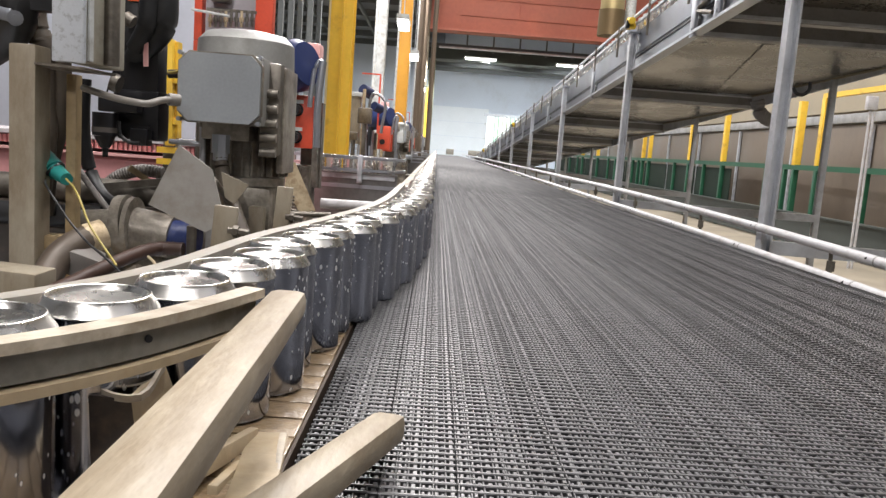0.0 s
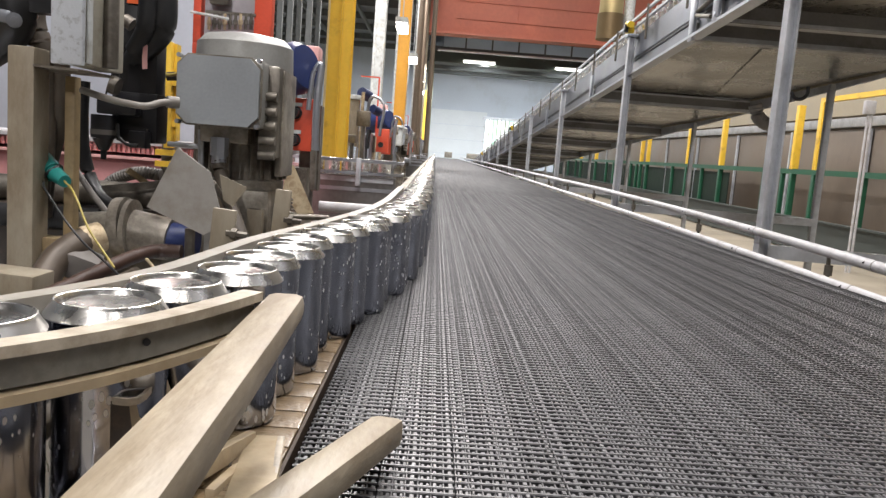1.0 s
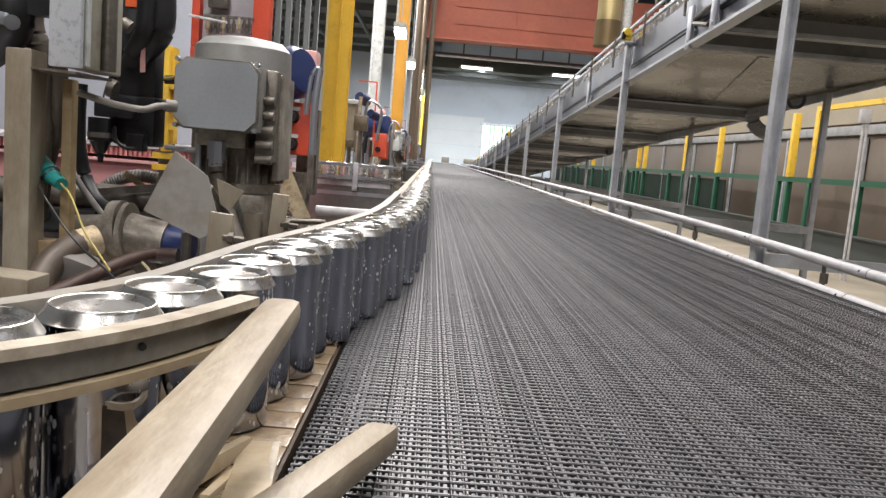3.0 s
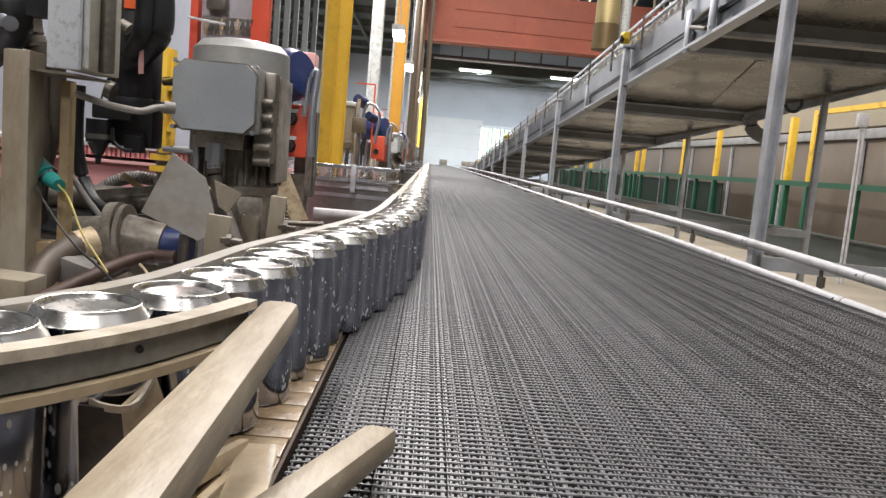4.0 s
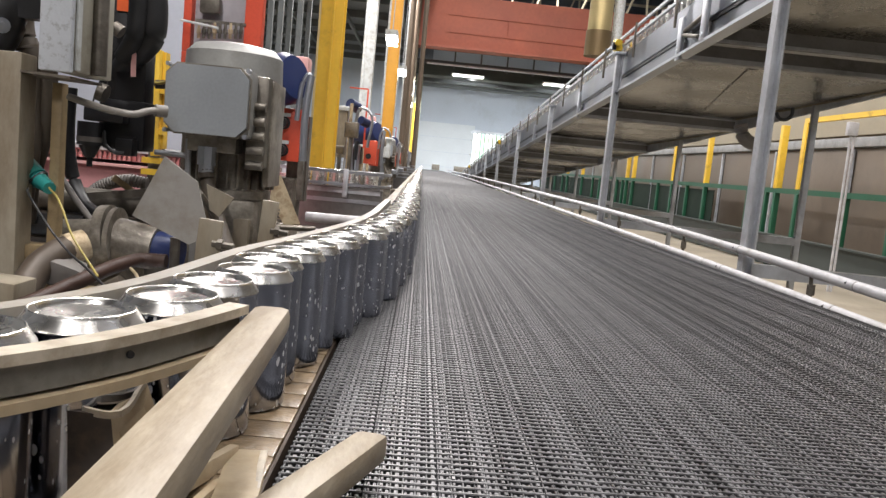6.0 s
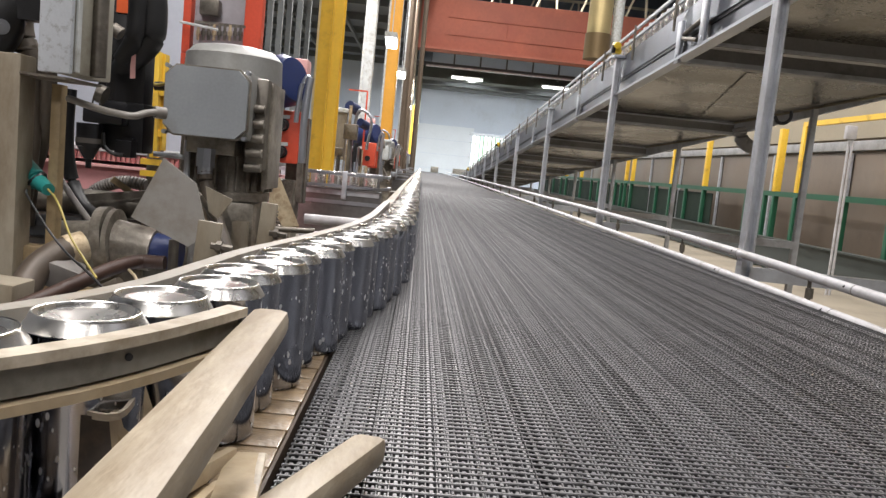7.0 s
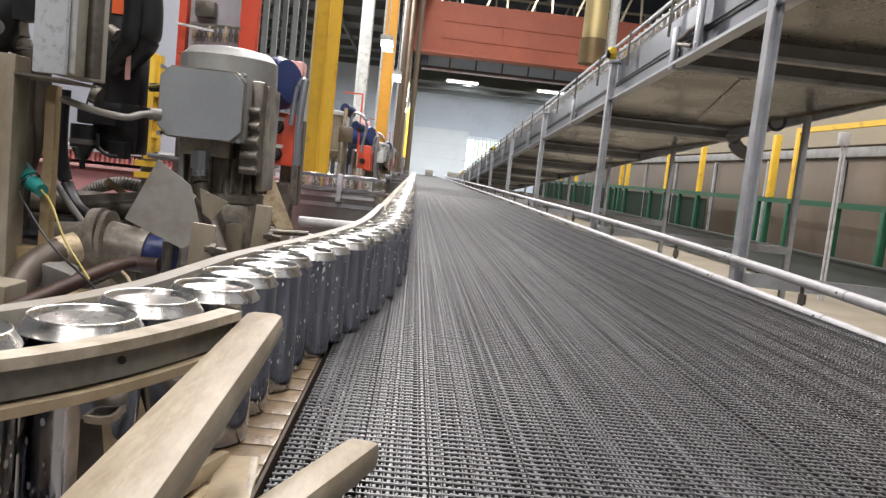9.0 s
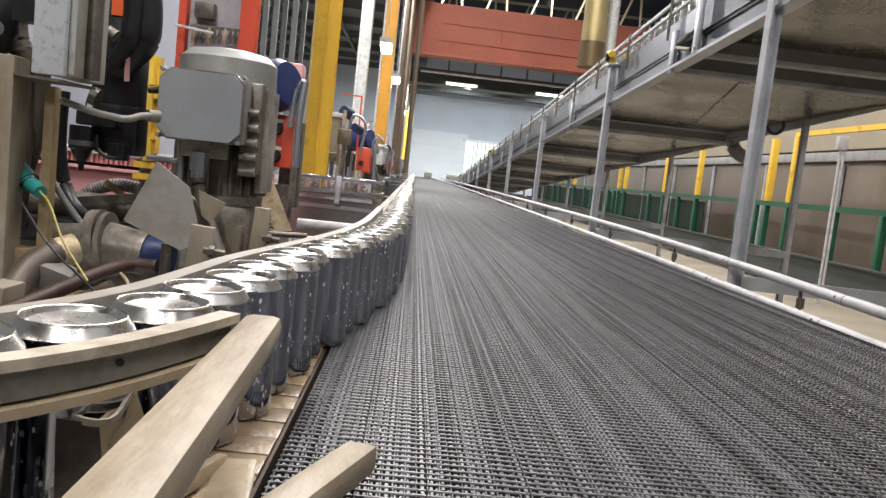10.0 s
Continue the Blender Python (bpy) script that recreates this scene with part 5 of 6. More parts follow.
def near_hoses():
    hose("black_hose", [(-0.710, 1.300, 0.437), (-0.701, 1.300, 0.393), (-0.730, 1.320, 0.357), (-0.785, 1.350, 0.329)], 0.034, "black", "thick black rubber hose above the beige post")
    hose("black_hose", [(-0.704, 1.360, 0.440), (-0.702, 1.360, 0.384), (-0.686, 1.360, 0.338), (-0.690, 1.380, 0.252), (-0.694, 1.380, 0.183), (-0.713, 1.400, 0.090)], 0.02, "dark_hose", "dark brown hose hanging behind the frame")
    hose("black_hose", [(-0.656, 1.360, 0.350), (-0.662, 1.380, 0.264), (-0.679, 1.400, 0.204), (-0.705, 1.420, 0.131), (-0.711, 1.420, 0.047)], 0.014, "dark_hose", "dark brown hose hanging behind the frame")
    hose("black_hose", [(-0.673, 1.360, 0.348), (-0.687, 1.400, 0.264), (-0.692, 1.400, 0.204), (-0.720, 1.420, 0.130)], 0.012, "hose_grey", "grey hose hanging behind the frame")
    hose("grey_hose", [(-0.555, 1.220, 0.274), (-0.518, 1.200, 0.266), (-0.471, 1.180, 0.258), (-0.439, 1.180, 0.256), (-0.427, 1.200, 0.263), (-0.411, 1.220, 0.267)], 0.0055, "hose_light", "pale grey curved air hose", n=10)
    solo("hose_fitting", Form().rod((-0.421, 1.215, 0.266), (-0.407, 1.225, 0.266), 0.0095, 12), M["hose_light"], "grey ribbed hose end fitting", "fitting")
    hose("black_hose", [(-0.680, 1.500, 0.303), (-0.682, 1.500, 0.239), (-0.678, 1.500, 0.174), (-0.664, 1.500, 0.121), (-0.635, 1.480, 0.086), (-0.600, 1.460, 0.068)], 0.013, "black", "black rubber hose looping down")
    hose("black_hose", [(-0.652, 1.420, 0.135), (-0.622, 1.400, 0.107), (-0.594, 1.380, 0.085), (-0.567, 1.360, 0.065)], 0.0055, "hose_grey", "thin grey hose among the machine parts")
    hose("corrugated_hose", [(-0.681, 1.600, 0.087), (-0.664, 1.600, 0.108), (-0.635, 1.600, 0.124), (-0.601, 1.600, 0.132), (-0.562, 1.600, 0.129)], 0.012, "hose_grey", "dark corrugated hose arching over the gearbox", 0.16, 12)
    hose("brown_hose", [(-0.516, 1.000, -0.015), (-0.495, 1.050, -0.003), (-0.467, 1.100, 0.015), (-0.441, 1.150, 0.030), (-0.421, 1.200, 0.034), (-0.386, 1.200, 0.035)], 0.0105, "brown_hose", "brown braided hose among the machine parts", 0.06, 10)
    hose("brown_hose", [(-0.497, 1.000, -0.025), (-0.480, 1.050, -0.018), (-0.454, 1.100, -0.009), (-0.414, 1.100, 0.014)], 0.012, "dark_hose", "dark brown braided hose among the machine parts", 0.06, 10)
    hose("wire", [(-0.580, 1.220, 0.131), (-0.513, 1.120, 0.111), (-0.488, 1.100, 0.075), (-0.461, 1.080, 0.051), (-0.429, 1.050, 0.029)], 0.0016, "cable_y", "yellow-green earth wire among the machine parts", n=8)
    hose("wire", [(-0.623, 1.240, 0.126), (-0.558, 1.130, 0.113), (-0.531, 1.120, 0.082), (-0.495, 1.100, 0.054), (-0.450, 1.060, 0.038), (-0.404, 1.020, 0.019)], 0.0017, "black", "thin black wire among the machine parts", n=8)
    hose("wire", [(-0.404, 1.100, 0.036), (-0.389, 1.080, 0.032), (-0.372, 1.050, 0.025)], 0.0022, "nylon", "short tan wire end among the machine parts", n=6)
    hose("wire", [(-0.621, 1.500, 0.334), (-0.636, 1.500, 0.285), (-0.638, 1.500, 0.253)], 0.0017, "black", "thin black wire among the machine parts", n=6)
    hose("wire", [(-0.532, 1.300, 0.227), (-0.528, 1.300, 0.204), (-0.514, 1.300, 0.194), (-0.497, 1.300, 0.193)], 0.003, "black", "thin black wire among the machine parts", n=6)
    hose("elbow_pipe", [(-0.542, 1.050, -0.035), (-0.550, 1.100, -0.004), (-0.546, 1.130, 0.021), (-0.535, 1.160, 0.038), (-0.525, 1.200, 0.044)], 0.022, "dark_pipe", "thick dull brown elbow pipe", n=8, seg=14)
    solo("pipe_collar", Form().rod((-0.531, 1.180, 0.042), (-0.512, 1.200, 0.050), 0.024, 16), M["rust_steel"], "tan collar on the elbow pipe", "collar")
    c = thing("cable_connector", "teal plastic cable connector with wires", "connector")
    part("plug", Form().rod((-0.660, 1.280, 0.168), (-0.612, 1.250, 0.141), 0.019, 14, 0.017), M["teal"], c)
    part("nut", Form().rod((-0.612, 1.250, 0.141), (-0.579, 1.220, 0.130), 0.0135, 10, 0.010), M["teal"], c)
    part("ring", Form().rod((-0.614, 1.250, 0.143), (-0.611, 1.250, 0.140), 0.0175, 14), M["black_gloss"], c)


M["hose_grey"] = mat("dull_grey_hose", (0.16, 0.145, 0.13), 0.45, 0, 0.2, 14, 90, 0.1)
M["hose_light"] = mat("pale_grey_hose", (0.20, 0.185, 0.165), 0.28, 0, 0.15, 14, 90, 0.05)
M["dark_pipe"] = mat("dull_brown_pipe", (0.085, 0.065, 0.048), 0.45, 0.2, 0.25, 14, 90, 0.12, dirt=(0.08, 0.06, 0.045), dirt_amount=0.6, dirt_scale=18)
near_hoses()
hose("wire", [(-0.644, 1.800, 0.422), (-0.648, 1.780, 0.386), (-0.631, 1.760, 0.355), (-0.602, 1.740, 0.344), (-0.574, 1.720, 0.347)], 0.0035, "cable_y", "short yellow cable looping off the bracket", n=8)
CLAMP = thing("hose_clamp", "bright steel band clamp with a bolt on a dark hose", "clamp")
part("band", Form().bar((-0.744, 1.270, 0.389), (-0.692, 1.270, 0.381), 0.012, 0.020, bevel=0.002), M["steel"], CLAMP)
part("bolt", Form().rod((-0.690, 1.275, 0.378), (-0.683, 1.262, 0.377), 0.012, 12).rod((-0.687, 1.270, 0.378), (-0.677, 1.252, 0.375), 0.006, 8), M["steel"], CLAMP)


def valve_block():
    t = thing("valve_block", "black pneumatic valve block with hoses and fittings", "valve block")
    part("body", Form().box((-0.547, 1.450, 0.241), (0.075, 0.06, 0.09), bevel=0.006).box((-0.541, 1.450, 0.329), (0.055, 0.05, 0.11), bevel=0.006), M["black_gloss"], t)
    part("manifold", Form().box((-0.581, 1.470, 0.370), (0.045, 0.05, 0.26), bevel=0.006), M["black"], t)
    part("hose", Form().sweep(bend([(-0.511, 1.420, 0.506), (-0.503, 1.420, 0.448), (-0.506, 1.420, 0.403), (-0.535, 1.430, 0.368), (-0.564, 1.450, 0.338), (-0.571, 1.460, 0.287)], 8), 0.024, 14), M["black"], t)
    part("hose", Form().sweep(bend([(-0.527, 1.400, 0.500), (-0.523, 1.400, 0.443), (-0.528, 1.400, 0.394), (-0.553, 1.420, 0.360)], 8), 0.017, 14), M["black"], t)
    part("plunger", Form().rod((-0.597, 1.400, 0.241), (-0.597, 1.400, 0.200), 0.022, 14).rod((-0.597, 1.400, 0.200), (-0.596, 1.400, 0.178), 0.019, 14, 0.008).rod((-0.596, 1.400, 0.182), (-0.596, 1.400, 0.162), 0.005, 10), M["black_gloss"], t)
    part("plunger_band", Form().rod((-0.597, 1.400, 0.215), (-0.597, 1.400, 0.206), 0.0228, 14), M["hose_grey"], t)
    part("arm", Form().box((-0.570, 1.400, 0.256), (0.07, 0.03, 0.026), bevel=0.004), M["black_gloss"], t)
    part("foot", Form().box((-0.532, 1.400, 0.202), (0.03, 0.03, 0.03), bevel=0.003).box((-0.528, 1.395, 0.219), (0.022, 0.01, 0.006)), M["black_gloss"], t)
    part("red_tag", Form().plate([(-0.530, 1.400, 0.374), (-0.524, 1.400, 0.375), (-0.523, 1.400, 0.328), (-0.531, 1.400, 0.327), (-0.532, 1.400, 0.349)], 0.003), M["pink_light"], t, "faded pink tag")
    part("orange_cap", Form().box((-0.564, 1.450, 0.465), (0.026, 0.02, 0.04)), M["orange_red"], t, "orange-red cap")
    part("fitting", Form().rod((-0.573, 1.420, 0.413), (-0.558, 1.420, 0.404), 0.012, 12), M["dark_steel"], t)
    part("collar", Form().rod((-0.568, 1.360, 0.294), (-0.556, 1.360, 0.290), 0.016, 14), M["dark_steel"], t)
    part("stay", Form().box(((-0.584, 1.500, 0.352)[0], 1.54, 0.55), (0.04, 0.04, 0.6)).box((-0.85, 1.54, 0.60), (0.5, 0.04, 0.04)).box((-1.09, 1.54, -0.07), (0.04, 0.04, 1.36)), M["black"], t)


M["orange_red"] = mat("orange_red_plastic", (0.8, 0.13, 0.03), 0.4, 0, 0.08, 8, 60, 0.03)
valve_block()


def yellow_bracket():
    t = thing("yellow_bracket", "yellow slotted machine bracket behind the valves", "bracket")
    part("upright", Form().bar((-0.657, 1.900, 0.433), (-0.650, 1.900, 0.180), 0.018, 0.03, up=(0, 1, 0), bevel=0.002), M["yellow"], t)
    part("upright", Form().bar((-0.645, 1.920, 0.430), (-0.641, 1.920, 0.199), 0.010, 0.03, up=(0, 1, 0)), M["yellow"], t)
    for y in (95, 130, 165, 215, 235):
        part("rung", Form().box(((-0.658, 1.900, 0.326)[0], 1.9, 0.47 - 0.0014 * y), (0.045, 0.02, 0.014)), M["yellow"], t)
    part("plate", Form().box((-0.746, 1.920, 0.206), (0.028, 0.01, 0.03)), M["yellow"], t)
    part("clip", Form().sweep(bend([(-0.647, 1.800, 0.414), (-0.647, 1.800, 0.370), (-0.629, 1.800, 0.346), (-0.600, 1.800, 0.346)], 8), 0.004, 8).rod((-0.625, 1.800, 0.345), (-0.595, 1.800, 0.347), 0.010, 10), M["black"], t)
    part("stand", Form().box(((-0.669, 1.950, 0.260)[0], 1.96, (FLOOR + 0.25) / 2), (0.03, 0.03, 0.25 - FLOOR)), M["dark_steel"], t)


def pink_machine():
    t = thing("infeed_machine", "dusty red machine housing with ribbed top strip", "machine")
    z1, z2 = (-0.890, 2.300, 0.174)[2], (-0.889, 2.300, 0.136)[2]
    part("housing", Form().box((-1.55, 2.7, (FLOOR + z2) / 2), (2.1, 0.75, z2 - FLOOR), bevel=0.01), M["pink"], t)
    part("top_strip", Form().box((-1.55, 2.38, (z1 + z2) / 2 + 0.004), (2.1, 0.05, z1 - z2 - 0.012)), M["pink"], t)
    for k in range(70):
        part("rib", Form().box((-0.56 - k * 0.0145, 2.35, (z1 + z2) / 2 + 0.003), (0.007, 0.012, z1 - z2 - 0.016)), M["pink_light"] if k % 3 else M["pink"], t)
    part("ledge", Form().box((-1.55, 2.315, z2 - 0.003), (2.1, 0.03, 0.008)), M["pink_light"], t)
    part("white_top", Form().box((-1.55, 2.68, z1 + 0.006), (2.1, 0.7, 0.012)), M["white_tube"], t)
    back = thing("back_cabinet", "tall pale grey electrical cabinet behind the machines", "cabinet")
    part("body", Form().box((-2.3, 4.6, 0.3), (2.2, 0.6, 2.44), bevel=0.01), M["cab_blue"], back)
    for k in range(3):
        part("door", Form().box((-1.65 - k * 0.7, 4.285, 0.3), (0.66, 0.03, 2.2), bevel=0.006), M["cab_blue"], back)
        part("handle", Form().box((-1.40 - k * 0.7, 4.262, 0.35), (0.02, 0.02, 0.14)), M["black_gloss"], back)


M["cab_blue"] = mat("pale_blue_grey_paint", (0.58, 0.62, 0.70), 0.45, 0, 0.08, 3, 40, 0.04)
yellow_bracket()
pink_machine()


def gearbox_and_pipes():
    t = thing("shaft_drive", "oily grey horizontal shaft drive with round flange and blue band", "shaft drive")
    a, b = (-0.614, 1.320, 0.041), (-0.522, 1.320, 0.050)
    part("shaft_housing", Form().rod(a, b, 0.030, 20), M["mach_grey"], t)
    part("flange", Form().rod((-0.525, 1.300, 0.050), (-0.508, 1.300, 0.052), 0.054, 30), M["mach_grey"], t)
    part("flange_rim", Form().rod((-0.506, 1.295, 0.053), (-0.498, 1.295, 0.053), 0.050, 30), M["mach_grey"], t)
    part("body", Form().rod((-0.502, 1.300, 0.046), (-0.437, 1.300, 0.039), 0.040, 24, 0.036), M["mach_grey"], t)
    part("blue_motor", Form().rod((-0.440, 1.300, 0.039), (-0.394, 1.300, 0.038), 0.030, 22), M["blue"], t, "dark blue motor end")
    part("top_plate", Form().box((-0.565, 1.340, 0.061), (0.10, 0.03, 0.008)), M["mach_grey"], t)
    part("foot", Form().box((a[0] + 0.06, 1.36, (FLOOR + 0.02) / 2), (0.2, 0.12, 0.02 - FLOOR)), M["dark_steel"], t)
    s = thing("guard_plate", "bent triangular grey steel guard plate", "guard plate")
    part("plate", Form().plate([(-0.390, 1.180, 0.198), (-0.434, 1.180, 0.104), (-0.346, 1.180, 0.067), (-0.317, 1.180, 0.086), (-0.323, 1.180, 0.109), (-0.339, 1.180, 0.164)], 0.003), M["plate_grey"], s)
    part("fold", Form().plate([(-0.345, 1.250, 0.158), (-0.300, 1.250, 0.140), (-0.322, 1.250, 0.107), (-0.338, 1.250, 0.117)], 0.003), M["beige_post"], s)
    part("stay", Form().rod((-0.347, 1.220, 0.145), (-0.367, 1.450, 0.070), 0.005, 8), M["dark_steel"], s)
    part("foot", Form().rod((-0.374, 1.200, 0.073), ((-0.374, 1.200, 0.073)[0], 1.2, FLOOR), 0.008, 8), M["dark_steel"], s)
    m = thing("machine_base", "dark oily machine base full of hoses", "machine base")
    part("block", Form().box((-1.06, 1.75, (FLOOR + 0.06) / 2), (1.05, 0.6, 0.06 - FLOOR), bevel=0.01), M["oily"], m)
    part("shelf", Form().box((-0.70, 1.25, -0.09), (0.75, 0.5, 0.03)), M["pale_tray"], m)
    part("roller", Form().rod((-1.1, 1.55, 0.085), (-0.50, 1.55, 0.088), 0.026, 18), M["dark_steel"], m)
    part("roller", Form().rod((-1.1, 1.45, 0.04), (-0.62, 1.45, 0.045), 0.022, 18), M["black"], m)
    part("lever", Form().bar((-0.64, 1.50, 0.10), (-0.48, 1.54, 0.125), 0.010, 0.014), M["dark_steel"], m)
    part("lever", Form().bar((-0.60, 1.52, 0.14), (-0.54, 1.56, 0.09), 0.008, 0.012), M["tan_post"], m)
    part("front_lump", Form().box((-0.518, 1.150, 0.012), (0.05, 0.05, 0.04), (10, 20, 15), bevel=0.01), M["hose_grey"], m)


M["oily"] = mat("oily_black_casting", (0.05, 0.042, 0.036), 0.4, 0.2, 0.4, 12, 80, 0.3, dirt=(0.15, 0.10, 0.07), dirt_amount=0.5, dirt_scale=14)
M["pale_tray"] = mat("wet_pale_tray", (0.50, 0.53, 0.58), 0.25, 0.3, 0.15, 6, 40, 0.05)
gearbox_and_pipes()


def guide_brackets():
    """Upright plates with bolts that carry the back guide."""
    for x, y, w, h in ((-0.236, 0.872, 0.027, 0.094), (-0.209, 1.068, 0.022, 0.108)):
        t = thing("guide_bracket", "worn beige steel bracket bolted to the can guide", "bracket", "guide brackets")
        part("plate", Form().box((x, y, 0.045 + h / 2), (w, 0.007, h), (0, 4, 0), bevel=0.0015), M["beige_post"], t)
        part("bolt", Form().rod((x + 0.006, y - 0.003, 0.112), (x + 0.030, y - 0.003, 0.110), 0.004, 6).rod((x + 0.012, y - 0.003, 0.1115), (x + 0.018, y - 0.003, 0.111), 0.007, 6), M["dark_steel"], t)
        part("stay", Form().box((x - 0.012, y + 0.012, (FLOOR + 0.06) / 2), (0.02, 0.02, 0.06 - FLOOR)), M["mach_grey"], t)


guide_brackets()
# ---- can guides in front ----


def lane_side(s0, s1, off, z, n=40):
    """Points beside the can lane, off metres towards the belt (+) or the machines (-)."""
    pts = []
    for k in range(n + 1):
        s = s0 + (s1 - s0) * k / n
        p, q = lane(s), lane(s + 0.01)
        d = (q - p).normalized()
        pts.append((p.x + d.y * off, p.y - d.x * off, z))
    return pts


def block_section(w, h):
    return [(-w / 2, -h / 2), (w / 2, -h / 2), (w / 2, h / 2), (-w / 2, h / 2)]


def can_guides():
    back = thing("back_guide", "tan nylon guide rail on steel flat behind the cans", "guide rail")
    s0, s1 = lane_at(0.30) - 0.35, lane_at(2.2)
    part("wear_strip", Form().sweep(lane_side(s0, s1, -0.055, 0.107, 70), 0, section=block_section(0.016, 0.016)), M["guide_grey"], back)
    part("wear_strip", Form().sweep(lane_side(s0, s1, -0.048, 0.030, 70), 0, section=block_section(0.012, 0.012)), M["nylon"], back)
    part("flat", Form().sweep(lane_side(s0, s1, -0.067, 0.07, 70), 0, section=block_section(0.006, 0.06)), M["steel"], back)
    part("far_strip", Form().sweep(lane_side(s1, lane_at(20), -0.056, 0.086, 30), 0, section=block_section(0.028, 0.030)), M["beige_post"], back)
    for k in range(8):
        p = lane_side(s1 + 0.4 + k * 2.0, s1 + 0.5 + k * 2.0, -0.08, 0.0, 1)[0]
        part("stay", Form().box((p[0], p[1], -0.0), (0.02, 0.02, 0.12)), M["steel"], back)
    fr = thing("front_guide", "curved nylon guide rail with dark wear strip holding the cans", "guide rail")
    a, b = lane_at(0.30) - 0.45, lane_at(0.53)
    part("top_strip", Form().sweep(lane_side(a, b, 0.0495, 0.1150, 46), 0, section=block_section(0.015, 0.0060)), M["nylon_pale"], fr)
    part("dark_strip", Form().sweep(lane_side(a, b - 0.004, 0.047, 0.1045, 46), 0, section=block_section(0.012, 0.0165)), M["strip_steel"], fr, "dull grey steel inner strip")
    part("lower_strip", Form().sweep(lane_side(a, b - 0.02, 0.051, 0.0915, 46), 0, section=block_section(0.014, 0.0055)), M["nylon"], fr)
    for k in range(3):
        p = lane_side(b - 0.10 - k * 0.16, b, 0.054, 0.106, 1)[0]
        part("bolt", Form().rod((p[0] - 0.002, p[1] + 0.003, p[2]), (p[0] + 0.0003, p[1] - 0.0006, p[2]), 0.0022, 10), M["black"], fr)
    part("end_block", Form().bar((-0.130, 0.615, 0.085), (-0.147, 0.605, 0.082), 0.014, 0.028, bevel=0.002), M["nylon"], fr)
    # heavy bars that hold the guide
    h = thing("guide_bar", "long scuffed tan nylon bar braced against the can guide", "bar", "nylon bars")
    part("bar", Form().bar((-0.1035, 0.570, 0.098), (-0.0785, 0.170, 0.116), 0.0275, 0.020, up=(0.0, 0.1, 1), bevel=0.0065), M["bar_nylon"], h)
    part("hole", Form().rod((-0.112, 0.585, 0.070), (-0.109, 0.580, 0.070), 0.003, 8), M["black"], h)
    j = thing("guide_bar", "short tan nylon bar with a rounded end over the mesh belt", "bar", "nylon bars")
    part("bar", Form().bar((-0.019, 0.530, 0.022), (-0.071, 0.335, 0.043), 0.0245, 0.020, up=(0, 0.1, 1), bevel=0.006), M["bar_nylon"], j)
    part("hole", Form().rod((-0.048, 0.435, 0.022), (-0.046, 0.430, 0.024), 0.003, 8), M["black"], j)
    # corner pieces where the chain starts
    c = thing("corner_bracket", "tan plastic corner bracket at the start of the chain", "bracket")
    part("rail", Form().bar((-0.122, 0.555, -0.003), (-0.136, 0.430, 0.019), 0.008, 0.014, bevel=0.002), M["nylon"], c)
    part("rail", Form().bar((-0.117, 0.535, -0.009), (-0.123, 0.450, 0.001), 0.007, 0.010, bevel=0.002), M["nylon"], c)
    part("gap_block", Form().bar((-0.128, 0.540, -0.030), (-0.150, 0.400, -0.022), 0.040, 0.012), M["nylon_dark"], c)
    part("shoe", Form().bar((-0.111, 0.560, -0.007), (-0.098, 0.440, -0.004), 0.030, 0.014, bevel=0.003), M["nylon"], c)
    part("shoe_edge", Form().bar((-0.100, 0.558, -0.009), (-0.087, 0.450, -0.008), 0.006, 0.020, bevel=0.002), M["nylon_pale"], c)
    part("slot", Form().bar((-0.123, 0.545, -0.007), (-0.126, 0.500, -0.003), 0.004, 0.008), M["nylon_dark"], c)
    part("pin", Form().rod((-0.120, 0.552, -0.006), (-0.119, 0.548, -0.010), 0.006, 10), M["nylon_dark"], c)
    l = thing("side_bracket", "tan open box bracket with dark front under the can guide", "bracket")
    part("front_plate", Form().plate([(-0.186, 0.420, 0.069), (-0.162, 0.420, 0.068), (-0.150, 0.420, -0.020), (-0.182, 0.420, -0.020)], 0.003, (0, 1, 0)), M["bracket_dark"], l, "dark stained front plate")
    part("side_plate", Form().plate([(-0.162, 0.420, 0.068), (-0.160, 0.470, 0.073), (-0.128, 0.470, -0.010), (-0.149, 0.421, -0.020)], 0.003, (-1, 0.2, 0)), M["nylon"], l)
    part("rim", Form().sweep(bend([(-0.191, 0.430, 0.074), (-0.176, 0.423, 0.069), (-0.162, 0.419, 0.069), (-0.161, 0.469, 0.073)], 6), 0, section=block_section(0.0025, 0.004)), M["nylon_pale"], l, "pale bent rim")
    part("foot", Form().box((-0.168, 0.440, -0.020), (0.034, 0.034, 0.010)), M["dark_steel"], l)


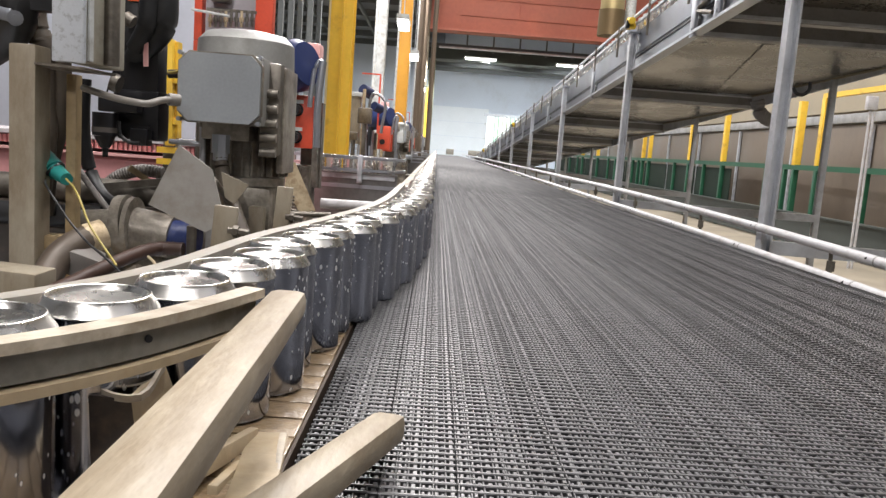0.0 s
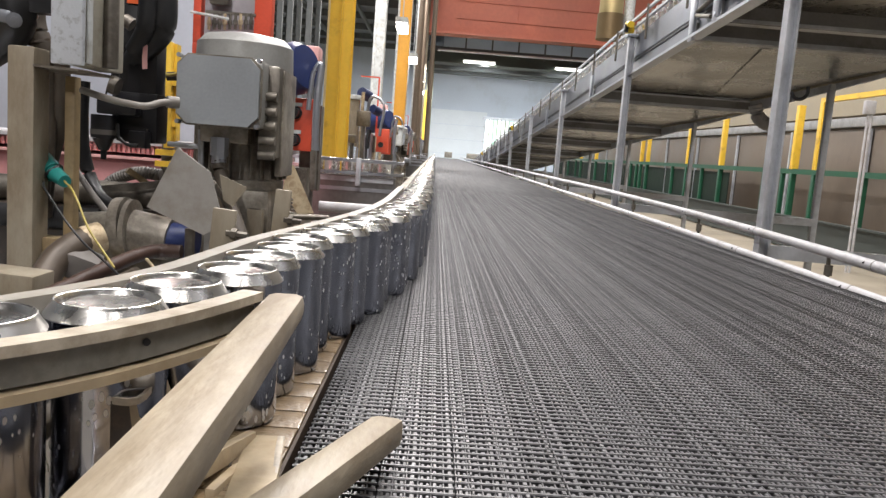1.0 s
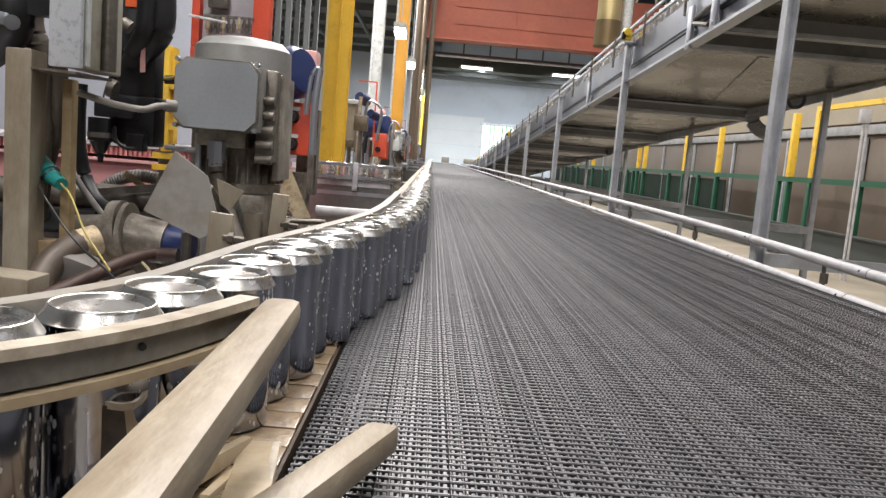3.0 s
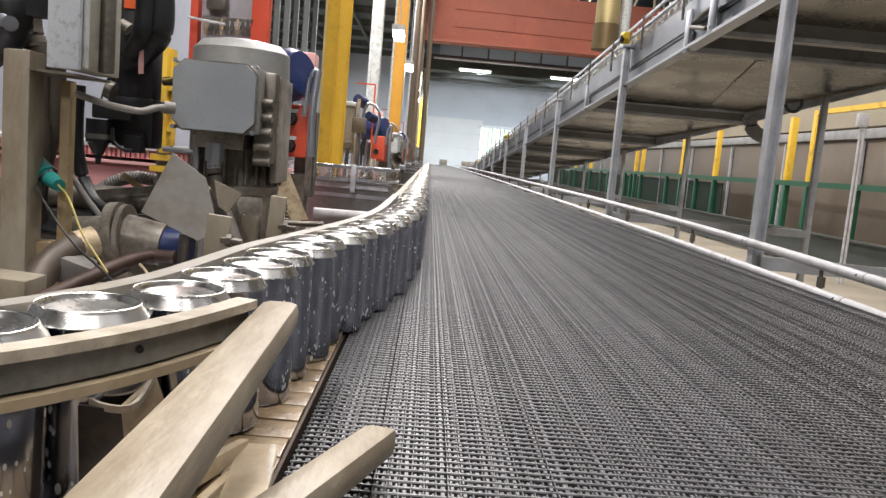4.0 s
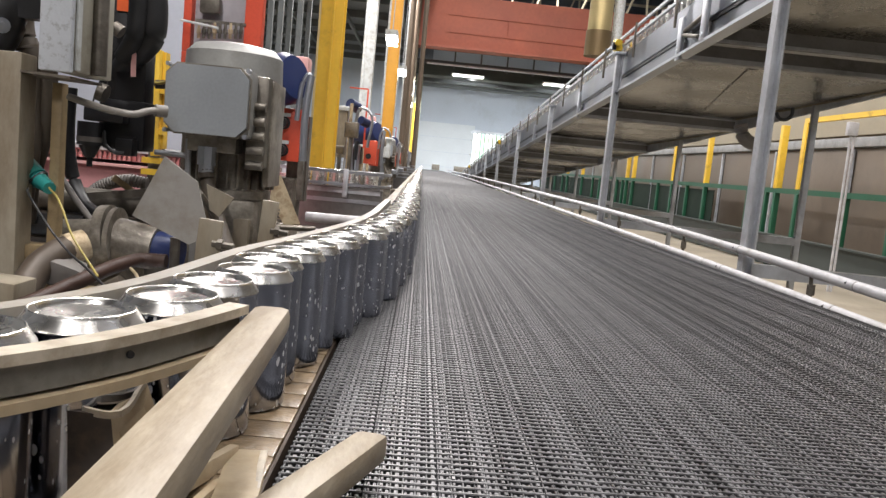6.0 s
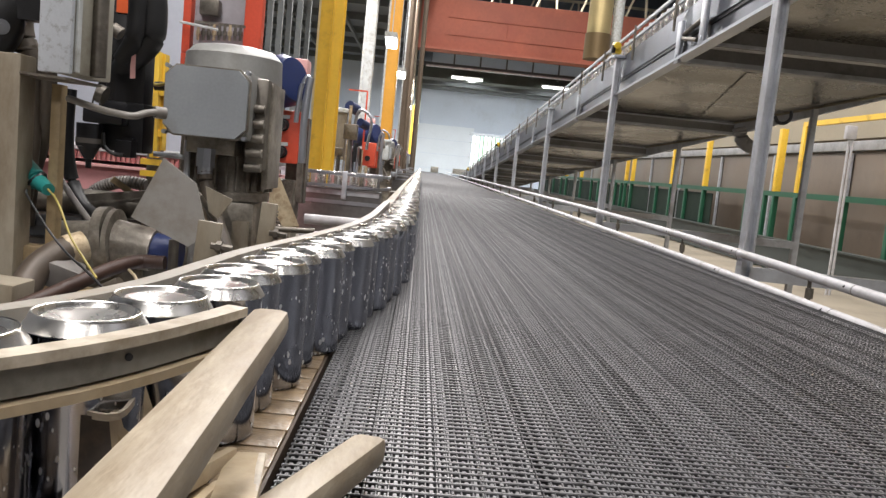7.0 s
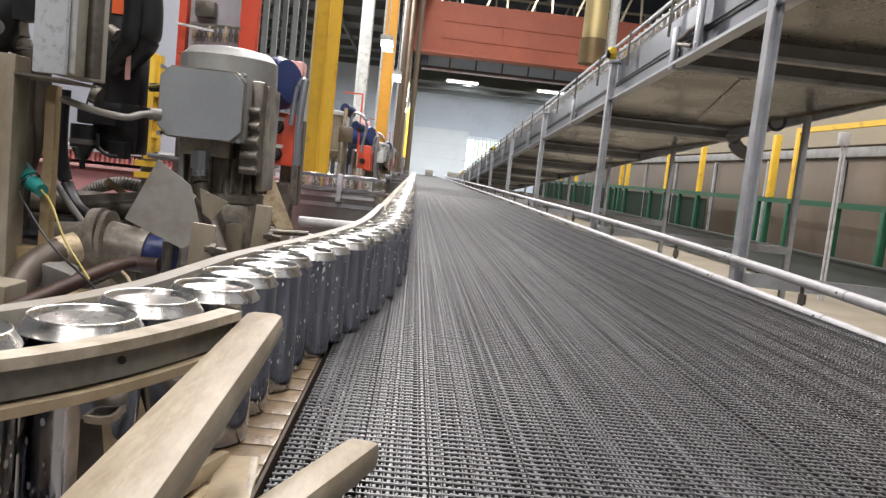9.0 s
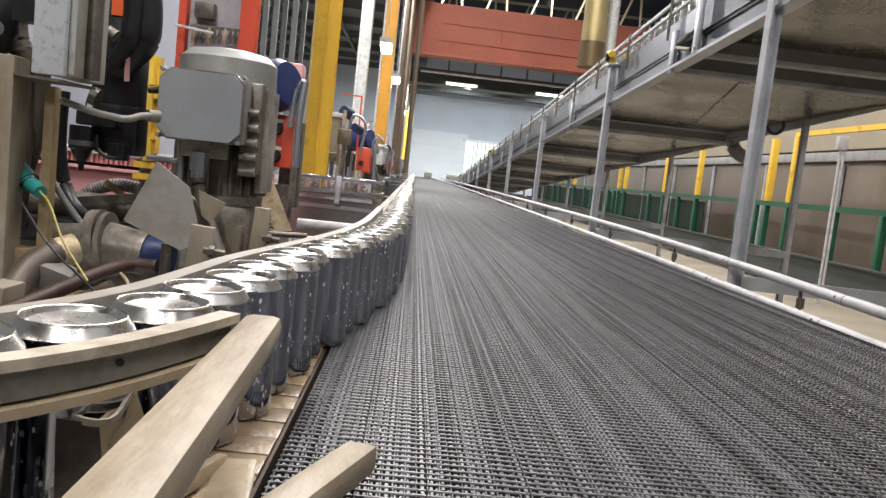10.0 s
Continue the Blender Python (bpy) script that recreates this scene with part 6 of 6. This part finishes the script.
M["bracket_dark"] = mat("dark_brown_stained_steel", (0.055, 0.045, 0.04), 0.45, 0.3, 0.4, 18, 120, 0.2, dirt=(0.12, 0.09, 0.06), dirt_amount=0.5, dirt_scale=30)
M["strip_steel"] = mat("dull_grey_steel_strip", (0.26, 0.25, 0.22), 0.36, 0.45, 0.3, 12, 120, 0.12, dirt=(0.10, 0.085, 0.06), dirt_amount=0.5, dirt_scale=16)
M["guide_grey"] = mat("grey_worn_plastic", (0.27, 0.25, 0.215), 0.4, 0, 0.2, 20, 140, 0.15, dirt=(0.25, 0.2, 0.14), dirt_amount=0.5, dirt_scale=25)
M["bar_nylon"] = mat("scuffed_bar_nylon", (0.30, 0.252, 0.182), 0.40, 0, 0.3, 22, 160, 0.35, dirt=(0.16, 0.115, 0.065), dirt_amount=0.8, dirt_scale=38, stretch=(1, 0.22, 1))
M["nylon_pale"] = mat("pale_scuffed_nylon", (0.46, 0.41, 0.33), 0.38, 0, 0.25, 18, 150, 0.25, dirt=(0.22, 0.165, 0.10), dirt_amount=0.6, dirt_scale=26)
can_guides()

# ---- fittings on the overhead conveyor ----


def overhead_fittings():
    for y in (4.22, 10.2, 16.2):
        t = thing("yellow_sensor", "yellow safety switch on the overhead conveyor side", "switch", "yellow switches")
        z = oz(y) + 0.245
        part("body", Form().box((OX0 - 0.02, y - 0.05, z), (0.04, 0.07, 0.035), bevel=0.012).rod((OX0 - 0.03, y - 0.11, z + 0.02), (OX0 - 0.03, y - 0.04, z + 0.03), 0.018, 12), M["yellow_bright"], t)
        part("lever", Form().box((OX0 - 0.045, y - 0.07, z + 0.005), (0.02, 0.03, 0.04), bevel=0.004), M["black_gloss"], t)
    for i in range(40):
        y = 1.4 + i * 0.62
        z = oz(y) + 0.2
        solo("rail_stay", Form().rod((OX0 - 0.008, y, z - 0.06), (OX0 - 0.008, y, z + 0.11), 0.006, 8), M["dark_steel"], "short steel stay for the overhead guide rails", "stay", "rail stays")
    # cans riding on the overhead conveyor
    fm = Form()
    for i in range(260):
        y = 1.2 + i * 0.09
        for x in (OX0 + 0.07, OX0 + 0.15):
            fm.rod((x, y + random.uniform(-0.02, 0.02), oz(y) + 0.202), (x, y, oz(y) + 0.31), 0.033, 10)
    tagged(solo("overhead_cans", fm, M["can_end"], "shiny cans crowded on the overhead conveyor", "cans"), kind="stuff")
    b = solo("sensor_box", Form().box((4.605, 8.300, 1.041), (0.12, 0.06, 0.15), bevel=0.015).rod((4.640, 8.300, 0.98), (4.640, 8.3, FLOOR), 0.014, 10).rod((4.600, 8.300, 0.98), (4.600, 8.3, FLOOR), 0.014, 10), M["white_tube"], "small white box on a conduit post", "box")
    solo("cable_loop", Form().sweep(bend([(1.172, 2.600, 0.510), (1.186, 2.600, 0.491), (1.209, 2.600, 0.489), (1.226, 2.600, 0.505), (1.227, 2.600, 0.531)], 6), 0.006, 8), M["black"], "black cable loop under the overhead conveyor", "cable")
    solo("yellow_rail", Form().bar((5.12, 3.0, 1.29), (5.12, 10.37, 1.29), 0.06, 0.065), M["yellow"], "yellow painted horizontal rail by the panelled machine", "rail")
    hose("grey_hose", [(1.463, 3.600, 0.550), (1.484, 3.600, 0.495), (1.533, 3.600, 0.464), (1.593, 3.600, 0.466)], 0.03, "hose", "grey hose under the overhead conveyor", 0.1)


M["yellow_bright"] = mat("bright_yellow_plastic", (0.68, 0.47, 0.03), 0.4, 0, 0.08, 10, 60, 0.03)
overhead_fittings()


# ---- what moves ----


def steady(ob):
    """Even speed between the rows."""
    keys = ob.animation_data
    for curve in keys.action.layers[0].strips[0].channelbag(keys.action_slot).fcurves:
        for k in curve.keyframe_points:
            k.interpolation = "LINEAR"


def motions():
    for ob in (BELT, CHAIN, FAR_CANS):
        walk(ob, [(0, pose(0, 0, 0)), (10, pose(0, SPEED * 10, 0))])
        steady(ob)
    straight = lane_at(2.0)
    out_of_view = lane_at(0.24)
    for ob, s, side, turn in CANS:
        def at(t):
            u = s + SPEED * t
            p, q = lane(u), lane(u + 0.01)
            d = (q - p).normalized()
            return pose(p.x + d.y * side, p.y - d.x * side, 0.0003, 0, 0, turn)
        times = [0.0]
        ta, tb = (out_of_view - s) / SPEED, (straight - s) / SPEED
        if tb > 0 and ta < 10:
            t = max(0.0, ta)
            while t < min(10.0, tb):
                if t - times[-1] > 0.03:
                    times.append(t)
                t += 0.2
            if 0.05 < tb < 9.95:
                times.append(tb)
        times.append(10.0)
        times = sorted({round(t * FPS) / FPS for t in times})
        walk(ob, [(t, at(t)) for t in times])
        steady(ob)


motions()
